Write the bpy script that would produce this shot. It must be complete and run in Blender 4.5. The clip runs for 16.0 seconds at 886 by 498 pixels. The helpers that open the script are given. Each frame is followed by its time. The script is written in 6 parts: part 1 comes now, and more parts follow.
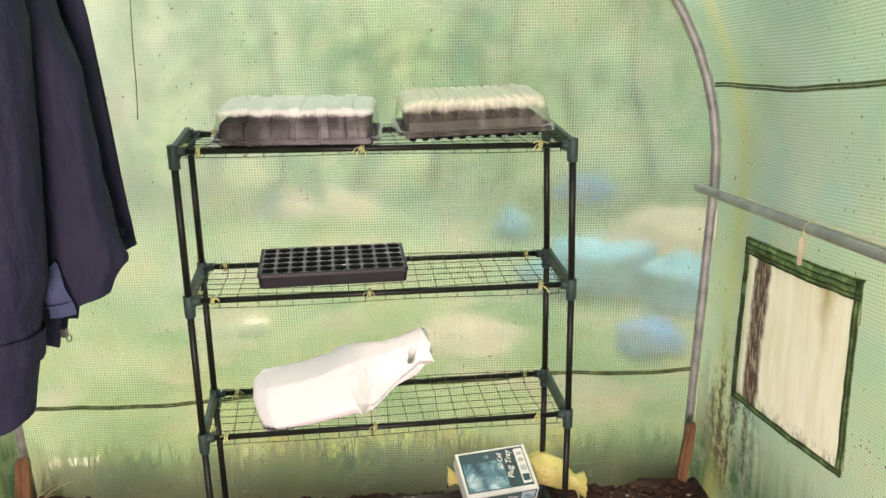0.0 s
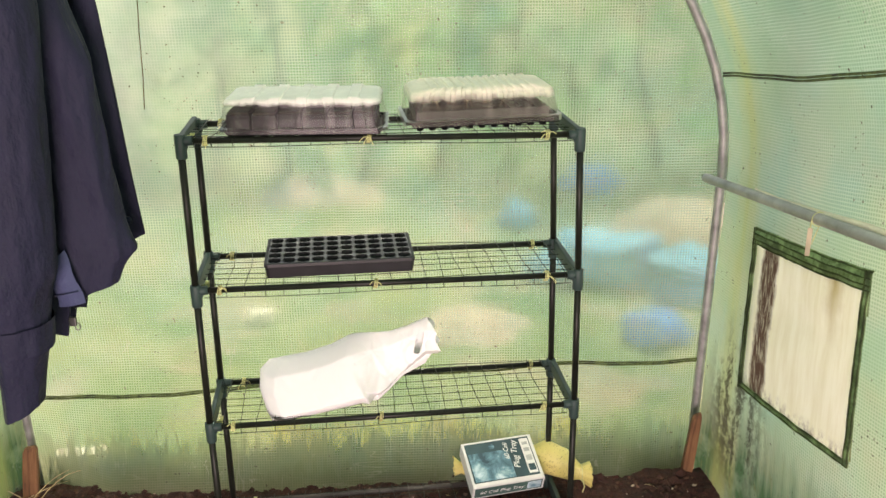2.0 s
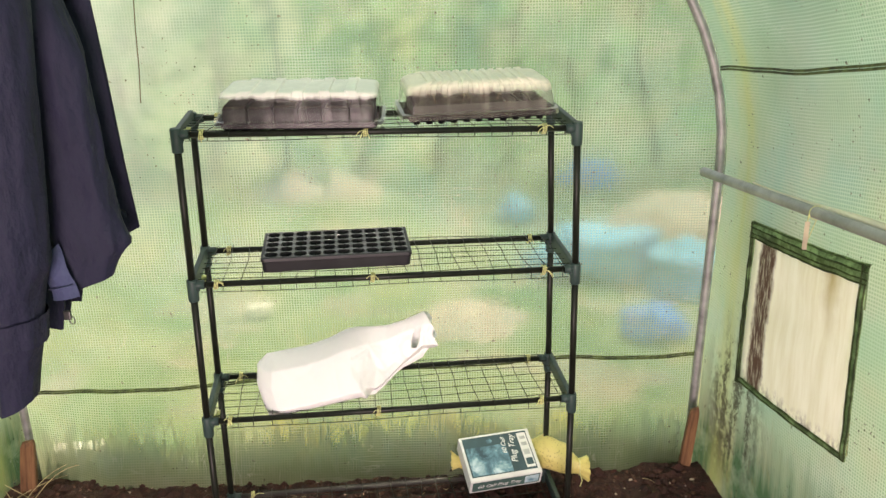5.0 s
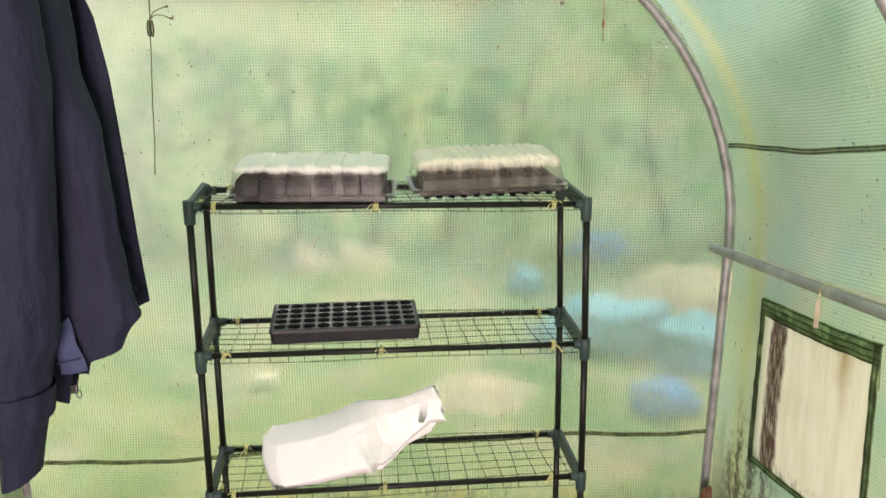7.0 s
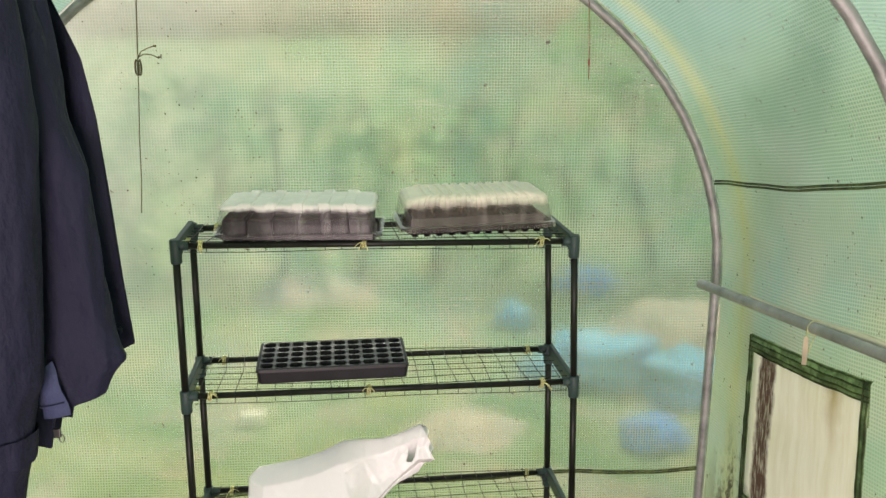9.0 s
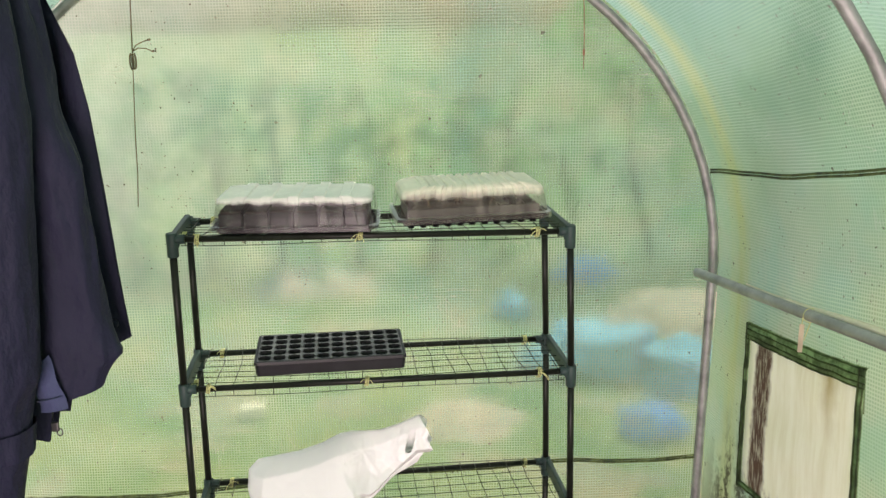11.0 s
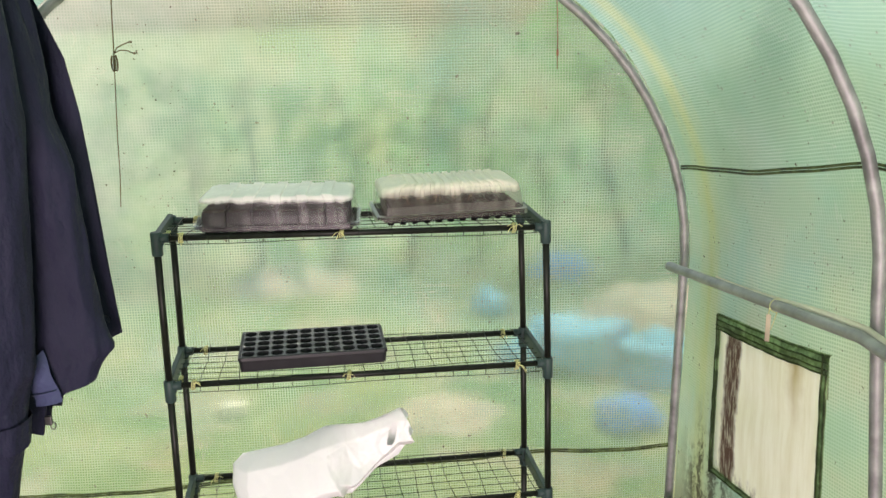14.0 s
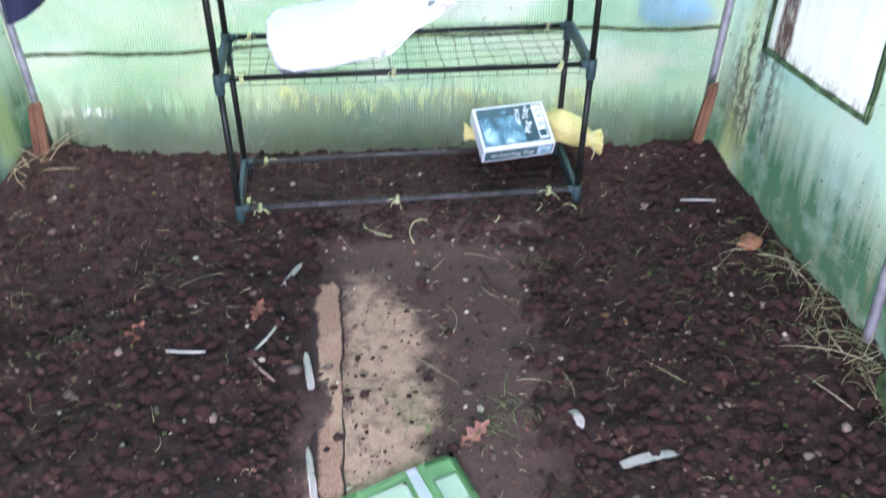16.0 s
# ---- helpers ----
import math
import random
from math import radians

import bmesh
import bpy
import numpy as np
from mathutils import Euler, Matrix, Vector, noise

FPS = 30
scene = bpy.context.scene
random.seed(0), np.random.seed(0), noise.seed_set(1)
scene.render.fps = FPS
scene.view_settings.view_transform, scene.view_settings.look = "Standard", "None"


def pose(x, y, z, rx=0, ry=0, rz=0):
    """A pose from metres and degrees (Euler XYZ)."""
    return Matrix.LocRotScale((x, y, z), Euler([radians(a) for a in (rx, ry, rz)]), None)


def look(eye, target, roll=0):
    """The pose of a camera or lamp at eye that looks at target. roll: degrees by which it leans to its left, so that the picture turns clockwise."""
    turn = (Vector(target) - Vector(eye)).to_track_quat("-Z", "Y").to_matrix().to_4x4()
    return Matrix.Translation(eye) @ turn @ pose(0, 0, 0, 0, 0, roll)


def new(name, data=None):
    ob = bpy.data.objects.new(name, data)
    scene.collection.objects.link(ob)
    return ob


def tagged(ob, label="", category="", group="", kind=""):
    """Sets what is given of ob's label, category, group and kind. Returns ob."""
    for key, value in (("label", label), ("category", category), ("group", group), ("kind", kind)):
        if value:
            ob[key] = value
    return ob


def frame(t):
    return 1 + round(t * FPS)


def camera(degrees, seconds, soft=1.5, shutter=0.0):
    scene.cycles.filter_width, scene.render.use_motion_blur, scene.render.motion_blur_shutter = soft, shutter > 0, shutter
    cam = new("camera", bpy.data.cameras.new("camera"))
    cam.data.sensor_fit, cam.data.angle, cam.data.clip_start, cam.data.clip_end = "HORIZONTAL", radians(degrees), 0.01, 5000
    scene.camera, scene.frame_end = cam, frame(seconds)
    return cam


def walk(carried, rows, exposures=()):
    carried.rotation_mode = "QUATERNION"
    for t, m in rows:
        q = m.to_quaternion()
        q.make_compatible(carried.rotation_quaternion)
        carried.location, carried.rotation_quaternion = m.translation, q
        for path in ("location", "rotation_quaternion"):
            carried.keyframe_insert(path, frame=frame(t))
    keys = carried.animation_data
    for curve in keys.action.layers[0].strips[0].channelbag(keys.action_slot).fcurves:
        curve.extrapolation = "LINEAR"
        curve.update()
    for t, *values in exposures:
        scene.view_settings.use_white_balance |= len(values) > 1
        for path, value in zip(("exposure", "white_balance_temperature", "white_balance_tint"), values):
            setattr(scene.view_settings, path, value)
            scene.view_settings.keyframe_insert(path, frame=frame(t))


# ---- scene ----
cam = camera(53.4, 16.0, soft=1.5, shutter=0.4)
PATH = [
    (0, (0.224, 0.038, 1.584), (0.246, 1.923, 0.917), -0.8),
    (0.5, (0.212, 0.04, 1.581), (0.232, 1.914, 0.884), -0.4),
    (1, (0.212, 0.044, 1.578), (0.224, 1.91, 0.858), -0.4),
    (1.5, (0.214, 0.042, 1.578), (0.215, 1.913, 0.872), -0.4),
    (2, (0.218, 0.039, 1.582), (0.23, 1.917, 0.895), -0.8),
    (2.5, (0.228, 0.039, 1.581), (0.255, 1.917, 0.895), -1.1),
    (3, (0.229, 0.041, 1.578), (0.254, 1.915, 0.879), -1.1),
    (3.5, (0.222, 0.042, 1.576), (0.24, 1.914, 0.873), -1.1),
    (4, (0.22, 0.042, 1.577), (0.236, 1.914, 0.873), -1.0),
    (6.5, (0.232, 0.04, 1.583), (0.235, 1.943, 0.968), -0.5),
    (7, (0.224, 0.044, 1.591), (0.218, 1.967, 1.041), -0.4),
    (7.5, (0.209, 0.05, 1.602), (0.184, 1.991, 1.118), -0.6),
    (8, (0.217, 0.058, 1.601), (0.205, 2.0, 1.122), -0.3),
    (8.5, (0.222, 0.057, 1.6), (0.232, 1.999, 1.121), -0.2),
    (9, (0.223, 0.05, 1.6), (0.246, 1.992, 1.123), -0.4),
    (11.5, (0.235, 0.046, 1.6), (0.259, 1.983, 1.102), -1.0),
    (12, (0.239, 0.044, 1.596), (0.274, 1.982, 1.102), -0.9),
    (12.5, (0.238, 0.032, 1.598), (0.293, 1.971, 1.112), -0.8),
    (13, (0.231, 0.022, 1.602), (0.287, 1.96, 1.107), -1.0),
    (13.5, (0.232, 0.012, 1.599), (0.292, 1.945, 1.09), -1.5),
    (14, (0.224, -0.006, 1.609), (0.3, 1.929, 1.108), -1.1),
    (14.5, (0.189, -0.028, 1.574), (0.21, 1.843, 0.867), -1.2),
    (15, (0.179, -0.057, 1.544), (0.21, 1.727, 0.641), -1.7),
    (15.5, (0.168, -0.044, 1.517), (0.229, 1.639, 0.438), -0.7),
    (16, (0.176, 0.026, 1.436), (0.19, 1.587, 0.185), 0.4),
]
EXPO = [(0, 0.99, 7500, 44), (4.0, 0.99, 7500, 44), (7.0, 0.89, 7400, 42), (9.0, 0.68, 7250, 40), (12.5, 0.77, 7050, 39), (14.0, 0.84, 7000, 40), (14.5, 0.95, 7450, 42),
        (15.0, 1.18, 6600, 48), (15.5, 1.36, 5900, 49), (16.0, 1.57, 5350, 48)]
walk(cam, [(t, look(eye, target, roll)) for t, eye, target, roll in PATH], EXPO)

# ---- world and sun ----
world = bpy.data.worlds.new("world")
scene.world = world
world.use_nodes = True
wn = world.node_tree
sky = wn.nodes.new("ShaderNodeTexSky")
sky.sky_type = "NISHITA"
sky.sun_disc = False
SUN_EL, SUN_AZ = radians(58), radians(27)
sky.sun_elevation, sky.sun_rotation = SUN_EL, SUN_AZ
sky.air_density, sky.dust_density = 1.0, 3.0
wn.nodes["Background"].inputs[1].default_value = 0.115
wn.links.new(sky.outputs[0], wn.nodes["Background"].inputs[0])
sun_data = bpy.data.lights.new("sun", "SUN")
sun_data.energy, sun_data.angle, sun_data.color = 2.7, radians(12), (1.0, 0.94, 0.84)
sun = new("sun", sun_data)
SUN_DIR = Vector((math.sin(SUN_AZ) * math.cos(SUN_EL), math.cos(SUN_AZ) * math.cos(SUN_EL), math.sin(SUN_EL)))
sun.matrix_world = look((0, 0, 8), tuple(Vector((0, 0, 8)) - SUN_DIR))

# daylight from the open doorway behind the camera
door_data = bpy.data.lights.new("doorway_daylight", "AREA")
door_data.shape, door_data.size, door_data.size_y = "RECTANGLE", 1.30, 1.66
door_data.energy, door_data.color = 68.0, (1.0, 0.97, 0.93)
door_light = new("doorway_daylight", door_data)
door_light.matrix_world = look((0.0, -1.90, 0.88), (0.0, 0.0, 0.80))


# ---- material helpers ----
class Nodes:
    """A short way to write node trees."""

    def __init__(self, name):
        self.mat = bpy.data.materials.new(name)
        self.mat.use_nodes = True
        self.t = self.mat.node_tree
        self.t.nodes.clear()
        self.out = self.t.nodes.new("ShaderNodeOutputMaterial")

    def n(self, kind, ins=None, **attrs):
        node = self.t.nodes.new(kind)
        for k, v in attrs.items():
            setattr(node, k, v)
        for k, v in (ins or {}).items():
            self.put(node.inputs[k], v)
        return node

    def put(self, sock, v):
        if isinstance(v, bpy.types.NodeSocket):
            self.t.links.new(v, sock)
        elif isinstance(v, bpy.types.Node):
            self.t.links.new(v.outputs[0], sock)
        elif isinstance(v, tuple) and len(v) == 3 and sock.type == "RGBA":
            sock.default_value = (*v, 1)
        else:
            sock.default_value = v

    def math(self, op, a, b=0.0, c=0.0, clamp=False):
        return self.n("ShaderNodeMath", {0: a, 1: b, 2: c}, operation=op, use_clamp=clamp).outputs[0]

    def ramp(self, fac, *stops):
        node = self.n("ShaderNodeValToRGB", {0: fac})
        el = node.color_ramp.elements
        while len(el) < len(stops):
            el.new(0.5)
        for e, (p, c) in zip(el, stops):
            e.position, e.color = p, (*c, 1) if isinstance(c, tuple) else (c, c, c, 1)
        return node.outputs[0]

    def mix(self, fac, a, b, mode="MIX"):
        node = self.n("ShaderNodeMix", data_type="RGBA", blend_type=mode)
        self.put(node.inputs[0], fac)
        self.put(node.inputs[6], a)
        self.put(node.inputs[7], b)
        return node.outputs[2]

    def noise(self, scale, detail=4.0, rough=0.55, vec=None, dist=0.0, out=0):
        node = self.n("ShaderNodeTexNoise", {"Scale": scale, "Detail": detail, "Roughness": rough, "Distortion": dist})
        self.put(node.inputs["Vector"], vec if vec is not None else self.obj())
        return node.outputs[out]

    def obj(self):
        return self.n("ShaderNodeTexCoord").outputs["Object"]

    def uv(self):
        return self.n("ShaderNodeTexCoord").outputs["UV"]

    def scaled(self, vec, scale, loc=(0, 0, 0), rot=(0, 0, 0)):
        return self.n("ShaderNodeMapping", {"Vector": vec, "Scale": scale, "Location": loc, "Rotation": rot}).outputs[0]

    def bump(self, h, strength=0.3, dist=0.01):
        return self.n("ShaderNodeBump", {"Height": h, "Strength": strength, "Distance": dist}).outputs[0]

    def principled(self, color, rough=0.6, metal=0.0, normal=None, **ins):
        node = self.n("ShaderNodeBsdfPrincipled", {"Base Color": color, "Roughness": rough, "Metallic": metal})
        if normal is not None:
            self.put(node.inputs["Normal"], normal)
        for k, v in ins.items():
            self.put(node.inputs[k.replace("_", " ")], v)
        return node.outputs[0]

    def done(self, shader):
        self.t.links.new(shader, self.out.inputs[0])
        return self.mat


def simple(name, color, rough=0.6, metal=0.0, var=0.15, scale=30.0, bump=0.15, dist=0.001, spec=0.5):
    """Plain surface with fine grain and broad wear."""
    m = Nodes(name)
    fine, broad = m.noise(scale * 6, 5), m.noise(scale * 0.5, 3)
    dark = tuple(c * (1 - var) for c in color)
    light = tuple(min(1, c * (1 + var)) for c in color)
    c = m.mix(m.ramp(broad, (0.3, 0.0), (0.7, 1.0)), dark, light)
    c = m.mix(m.math("MULTIPLY", fine, 0.3), c, tuple(x * 0.6 for x in color))
    r = m.math("ADD", m.math("MULTIPLY", broad, 0.2), rough - 0.1, clamp=True)
    return m.done(m.principled(c, r, metal, m.bump(fine, bump, dist), Specular_IOR_Level=spec))


# ---- materials ----
PITCH = 0.0076


def film_material(name, stain=0.0):
    """Green reinforced polythene: woven threads over a hazy clear sheet, with algae low down and in streaks."""
    m = Nodes(name)
    uv = m.uv()
    sep = m.n("ShaderNodeSeparateXYZ", {0: m.mix(0.004, uv, m.noise(9.0, 2, vec=uv, out=1))})
    # woven threads, both ways
    du = m.math("PINGPONG", m.math("DIVIDE", sep.outputs[0], PITCH), 0.5)
    dv = m.math("PINGPONG", m.math("DIVIDE", sep.outputs[1], PITCH), 0.5)
    worn = m.ramp(m.noise(3.3, 3, vec=m.scaled(uv, (1, 1, 1), (7, 3, 0))), (0.36, 0.42), (0.66, 0.92))
    lean = m.noise(2.1, 2, vec=m.scaled(uv, (1, 1, 1), (5, 1, 0)))
    wu, wv = m.math("ADD", 0.18, m.math("MULTIPLY", lean, 0.24)), m.math("SUBTRACT", 0.42, m.math("MULTIPLY", lean, 0.24))
    thread = m.math("MAXIMUM", m.math("MULTIPLY", m.math("SUBTRACT", 1.0, m.math("DIVIDE", du, wu), clamp=True), 1.4, clamp=True),
                    m.math("MULTIPLY", m.math("SUBTRACT", 1.0, m.math("DIVIDE", dv, wv), clamp=True), 1.4, clamp=True))
    thread = m.math("MULTIPLY", thread, worn)
    broad, mid, fine = m.noise(2.2, 4, vec=uv), m.noise(9.0, 5, vec=uv), m.noise(120.0, 3, vec=uv)
    blot = m.noise(4.2, 4, 0.5, vec=m.scaled(uv, (1, 1, 1), (3, 8, 0)))
    tone = m.mix(m.ramp(broad, (0.38, 0.0), (0.62, 1.0)), *(((0.44, 0.78, 0.58), (0.58, 0.84, 0.52)) if stain else ((0.37, 0.72, 0.56), (0.51, 0.79, 0.53))))
    tone = m.mix(m.ramp(blot, (0.48, 0.0), (0.66, 0.40)), tone, (0.74, 0.80, 0.54))
    tone = m.mix(m.math("MULTIPLY", m.ramp(mid, (0.5, 0.0), (0.75, 1.0)), 0.4), tone, (0.72, 0.73, 0.50))
    height = m.n("ShaderNodeSeparateXYZ", {0: uv}).outputs[1]
    # vertical algae streaks and grime near the soil
    streak = m.noise(1.0, 6, 0.65, vec=m.scaled(uv, (26, 2.2, 1)))
    low = m.ramp(m.math("ADD", height, m.math("MULTIPLY", mid, 0.22)), *(((0.20, 1.0), (0.52, 0.0)) if stain else ((0.04, 0.5), (0.20, 0.0))))
    grime = m.math("MULTIPLY", low, m.ramp(m.math("ADD", m.math("MULTIPLY", streak, 0.5), m.math("MULTIPLY", mid, 0.5)), (0.35, 0.15), (0.62, 1.0)))
    tone = m.mix(m.math("MULTIPLY", grime, 0.7), tone, (0.70, 0.60, 0.20))
    foot_green = m.math("MULTIPLY", m.ramp(m.math("ADD", height, m.math("MULTIPLY", m.math("SUBTRACT", streak, 0.5), 0.35)), *(((0.19, 1.0), (0.38, 0.0)) if stain else ((0.04, 1.0), (0.17, 0.0)))), m.ramp(mid, (0.32, 0.6), (0.5, 1.0)))
    tone = m.mix(m.math("MULTIPLY", foot_green, 0.95 if stain else 0.85), tone, (0.045, 0.145, 0.055))
    # roof tone darkened and greened to hold down the light coming through there
    roof_dim = m.math("MULTIPLY", m.ramp(m.math("MULTIPLY", height, 0.4), (0.40, 0.0), (0.60, 1.0)), m.ramp(broad, (0.3, 0.7), (0.7, 1.0)))
    tone = m.mix(roof_dim if stain else 0.0, tone, (0.20, 0.50, 0.30))
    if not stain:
        # yellower towards the ground
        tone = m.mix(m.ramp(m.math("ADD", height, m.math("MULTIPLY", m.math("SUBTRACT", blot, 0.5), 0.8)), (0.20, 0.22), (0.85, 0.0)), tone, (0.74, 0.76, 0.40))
        # light at the upper left, mixed into the tone as a pale gradient
        left_glow = m.math("MULTIPLY", m.ramp(m.math("ADD", m.math("MULTIPLY", m.n("ShaderNodeSeparateXYZ", {0: uv}).outputs[0], -0.5), m.math("MULTIPLY", mid, 0.3)), (0.10, 0.0), (0.55, 1.0)), m.ramp(m.math("MULTIPLY", height, 0.5), (0.25, 0.0), (0.60, 0.75)))
        tone = m.mix(left_glow, tone, (0.80, 0.96, 0.90))
    patch = 0.0
    if stain:
        # mould patch by the far corner, and yellowing along the hoop
        spot = m.n("ShaderNodeVectorMath", {0: m.scaled(uv, (4.9, 3.3, 1), (-2.165 * 4.9, -0.35 * 3.3, 0))}, operation="LENGTH").outputs["Value"]
        column = m.ramp(m.noise(1.0, 3, vec=m.scaled(uv, (12, 1.4, 1), (2, 1, 0))), (0.40, 0.0), (0.58, 0.20))
        crumb = m.math("ADD", m.math("MULTIPLY", m.math("ADD", m.noise(1.0, 4, 0.75, vec=m.scaled(uv, (260, 200, 1))), m.noise(1.0, 3, 0.6, vec=m.scaled(uv, (62, 42, 1), (6, 2, 0)))), 0.5), column)
        patch = m.math("MULTIPLY", m.math("GREATER_THAN", m.n("ShaderNodeSeparateXYZ", {0: m.obj()}).outputs[0], 0.0), m.math("MULTIPLY", m.ramp(spot, (0.45, 1.0), (1.0, 0.0)), m.ramp(crumb, (0.56, 0.0), (0.66, 0.9))))
        run = m.math("ABSOLUTE", m.math("SUBTRACT", m.math("ADD", m.n("ShaderNodeSeparateXYZ", {0: uv}).outputs[0], m.math("MULTIPLY", streak, 0.16)), 2.30))
        yellow = m.math("MULTIPLY", m.math("SUBTRACT", 1.0, m.math("DIVIDE", run, 0.085), clamp=True), 0.6)
        tone = m.mix(yellow, tone, (0.62, 0.70, 0.22))
        rust = m.math("MULTIPLY", m.ramp(m.noise(1.0, 5, 0.7, vec=m.scaled(uv, (34, 9, 1), (4, 4, 0))), (0.52, 0.0), (0.70, 1.0)), m.ramp(height, (0.15, 1.0), (0.6, 0.0)))
        tone = m.mix(m.math("MULTIPLY", rust, 0.35), tone, (0.46, 0.33, 0.12))
        tone = m.mix(patch, tone, (0.052, 0.047, 0.030))
        blobs = m.n("ShaderNodeTexVoronoi", {"Scale": 21.0, "Vector": m.scaled(m.mix(0.02, uv, m.noise(50.0, 3, vec=uv, out=1)), (1.5, 1, 1)), "Randomness": 1.0})
        blob = m.math("MULTIPLY", m.math("LESS_THAN", blobs.outputs["Distance"], m.math("MULTIPLY", mid, 0.17)), m.math("LESS_THAN", m.n("ShaderNodeSeparateColor", {0: blobs.outputs["Color"]}).outputs[0], m.ramp(height, (0.1, 0.42), (0.8, 0.06))))
        tone = m.mix(m.math("MULTIPLY", blob, 0.9), tone, (0.055, 0.045, 0.02))
        freckle = m.math("MULTIPLY", m.ramp(m.noise(1.0, 5, 0.7, vec=m.scaled(uv, (130, 80, 1))), (0.63, 0.0), (0.67, 1.0)), m.ramp(height, (0.25, 1.0), (0.9, 0.0)))
        tone = m.mix(m.math("MULTIPLY", freckle, 0.8), tone, (0.10, 0.06, 0.025))
    # black specks of dirt
    spots = m.n("ShaderNodeTexVoronoi", {"Scale": 38.0, "Vector": m.mix(0.02, uv, m.noise(60.0, 3, vec=uv, out=1)), "Randomness": 1.0})
    keep = m.math("GREATER_THAN", m.math("ADD", m.n("ShaderNodeSeparateColor", {0: spots.outputs["Color"]}).outputs[0], m.math("MULTIPLY", m.math("SUBTRACT", 0.5, m.n("ShaderNodeSeparateXYZ", {0: uv}).outputs[1]), 0.10)), 0.72)
    speck = m.math("MULTIPLY", m.math("LESS_THAN", spots.outputs["Distance"], m.math("MULTIPLY", fine, m.math("ADD", 0.05, m.math("MULTIPLY", m.math("POWER", m.n("ShaderNodeSeparateColor", {0: spots.outputs["Color"]}).outputs[1], 2.0), 0.24)))), keep)
    tiny = m.n("ShaderNodeTexVoronoi", {"Scale": 95.0, "Vector": m.mix(0.012, uv, m.noise(120.0, 3, vec=uv, out=1)), "Randomness": 1.0})
    flock = m.ramp(m.noise(6.0, 3, vec=m.scaled(uv, (1, 1, 1), (9, 2, 0))), (0.48, 0.02), (0.70, 0.32))
    few = m.math("LESS_THAN", m.n("ShaderNodeSeparateColor", {0: tiny.outputs["Color"]}).outputs[1], flock)
    speck = m.math("MAXIMUM", speck, m.math("MULTIPLY", m.math("LESS_THAN", tiny.outputs["Distance"], m.math("MULTIPLY", fine, 0.42)), few))
    tone = m.mix(speck, tone, (0.04, 0.035, 0.02))
    # fine pale scratches and creases
    wander = m.noise(5.0, 2, vec=m.scaled(uv, (0.5, 3.2, 1), (1, 6, 0), (0, 0, 0.5)), dist=0.4)
    scratch = m.math("SUBTRACT", 1.0, m.math("DIVIDE", m.math("ABSOLUTE", m.math("SUBTRACT", wander, 0.5)), 0.007), clamp=True)
    wander2 = m.noise(9.0, 2, vec=m.scaled(uv, (2.6, 0.5, 1), (8, 3, 0), (0, 0, 0.7)), dist=0.4)
    scratch = m.math("MAXIMUM", scratch, m.math("SUBTRACT", 1.0, m.math("DIVIDE", m.math("ABSOLUTE", m.math("SUBTRACT", wander2, 0.52)), 0.008), clamp=True))
    scratch = m.math("MULTIPLY", scratch, m.ramp(m.noise(4.0, 4, vec=m.scaled(uv, (1, 1, 1), (2, 2, 0))), *(((0.50, 0.0), (0.72, 0.4)) if stain else ((0.46, 0.0), (0.64, 0.55)))))
    tone = m.mix(scratch, tone, (0.88, 0.93, 0.82))
    opaque = m.math("MAXIMUM", patch, m.math("MULTIPLY", foot_green, 0.9)) if stain else m.math("MAXIMUM", m.math("MULTIPLY", foot_green, 0.5), m.math("MULTIPLY", left_glow, 0.45))
    nrm = m.bump(m.math("ADD", m.math("MULTIPLY", thread, 0.4), m.math("ADD", m.math("MULTIPLY", mid, 3.0), m.math("MULTIPLY", scratch, 1.5))), 0.25, 0.004)
    bare = m.math("SUBTRACT", 1.0, opaque if stain else m.math("MULTIPLY", foot_green, 0.5))
    pale = m.mix(m.math("MULTIPLY", bare, 0.25), tone, (0.90, 0.98, 0.80))
    tone = m.mix(0.30 if stain else 0.40, tone, m.mix(1.0, tone, (0.42, 0.66, 0.54), "MULTIPLY"))
    haze = m.n("ShaderNodeBsdfTranslucent", {"Color": m.mix(thread, tone, pale), "Normal": nrm}).outputs[0]
    clear = m.n("ShaderNodeBsdfRefraction", {"Color": m.mix(m.math("MULTIPLY", bare, 0.18 if stain else 0.30), tone, (1, 1, 1)), "Roughness": 0.20, "IOR": 1.12, "Normal": nrm}).outputs[0]
    through_mix = m.n("ShaderNodeMixShader", {0: m.math("SUBTRACT", 0.46 if stain else 0.83, m.math("MULTIPLY", m.math("MAXIMUM", m.math("MAXIMUM", m.math("MULTIPLY", thread, 0.46 if stain else 0.35), speck), opaque), 0.44 if stain else 0.80)), 1: haze, 2: clear}).outputs[0]
    front = m.principled(m.mix(m.math("MULTIPLY", bare, 0.25), tone, m.mix(thread, (0.2, 0.42, 0.25), (0.6, 0.82, 0.55))), 0.6, 0.0, nrm, Specular_IOR_Level=0.08)
    return m.done(m.n("ShaderNodeMixShader", {0: 0.16 if stain else 0.07, 1: through_mix, 2: front}).outputs[0])


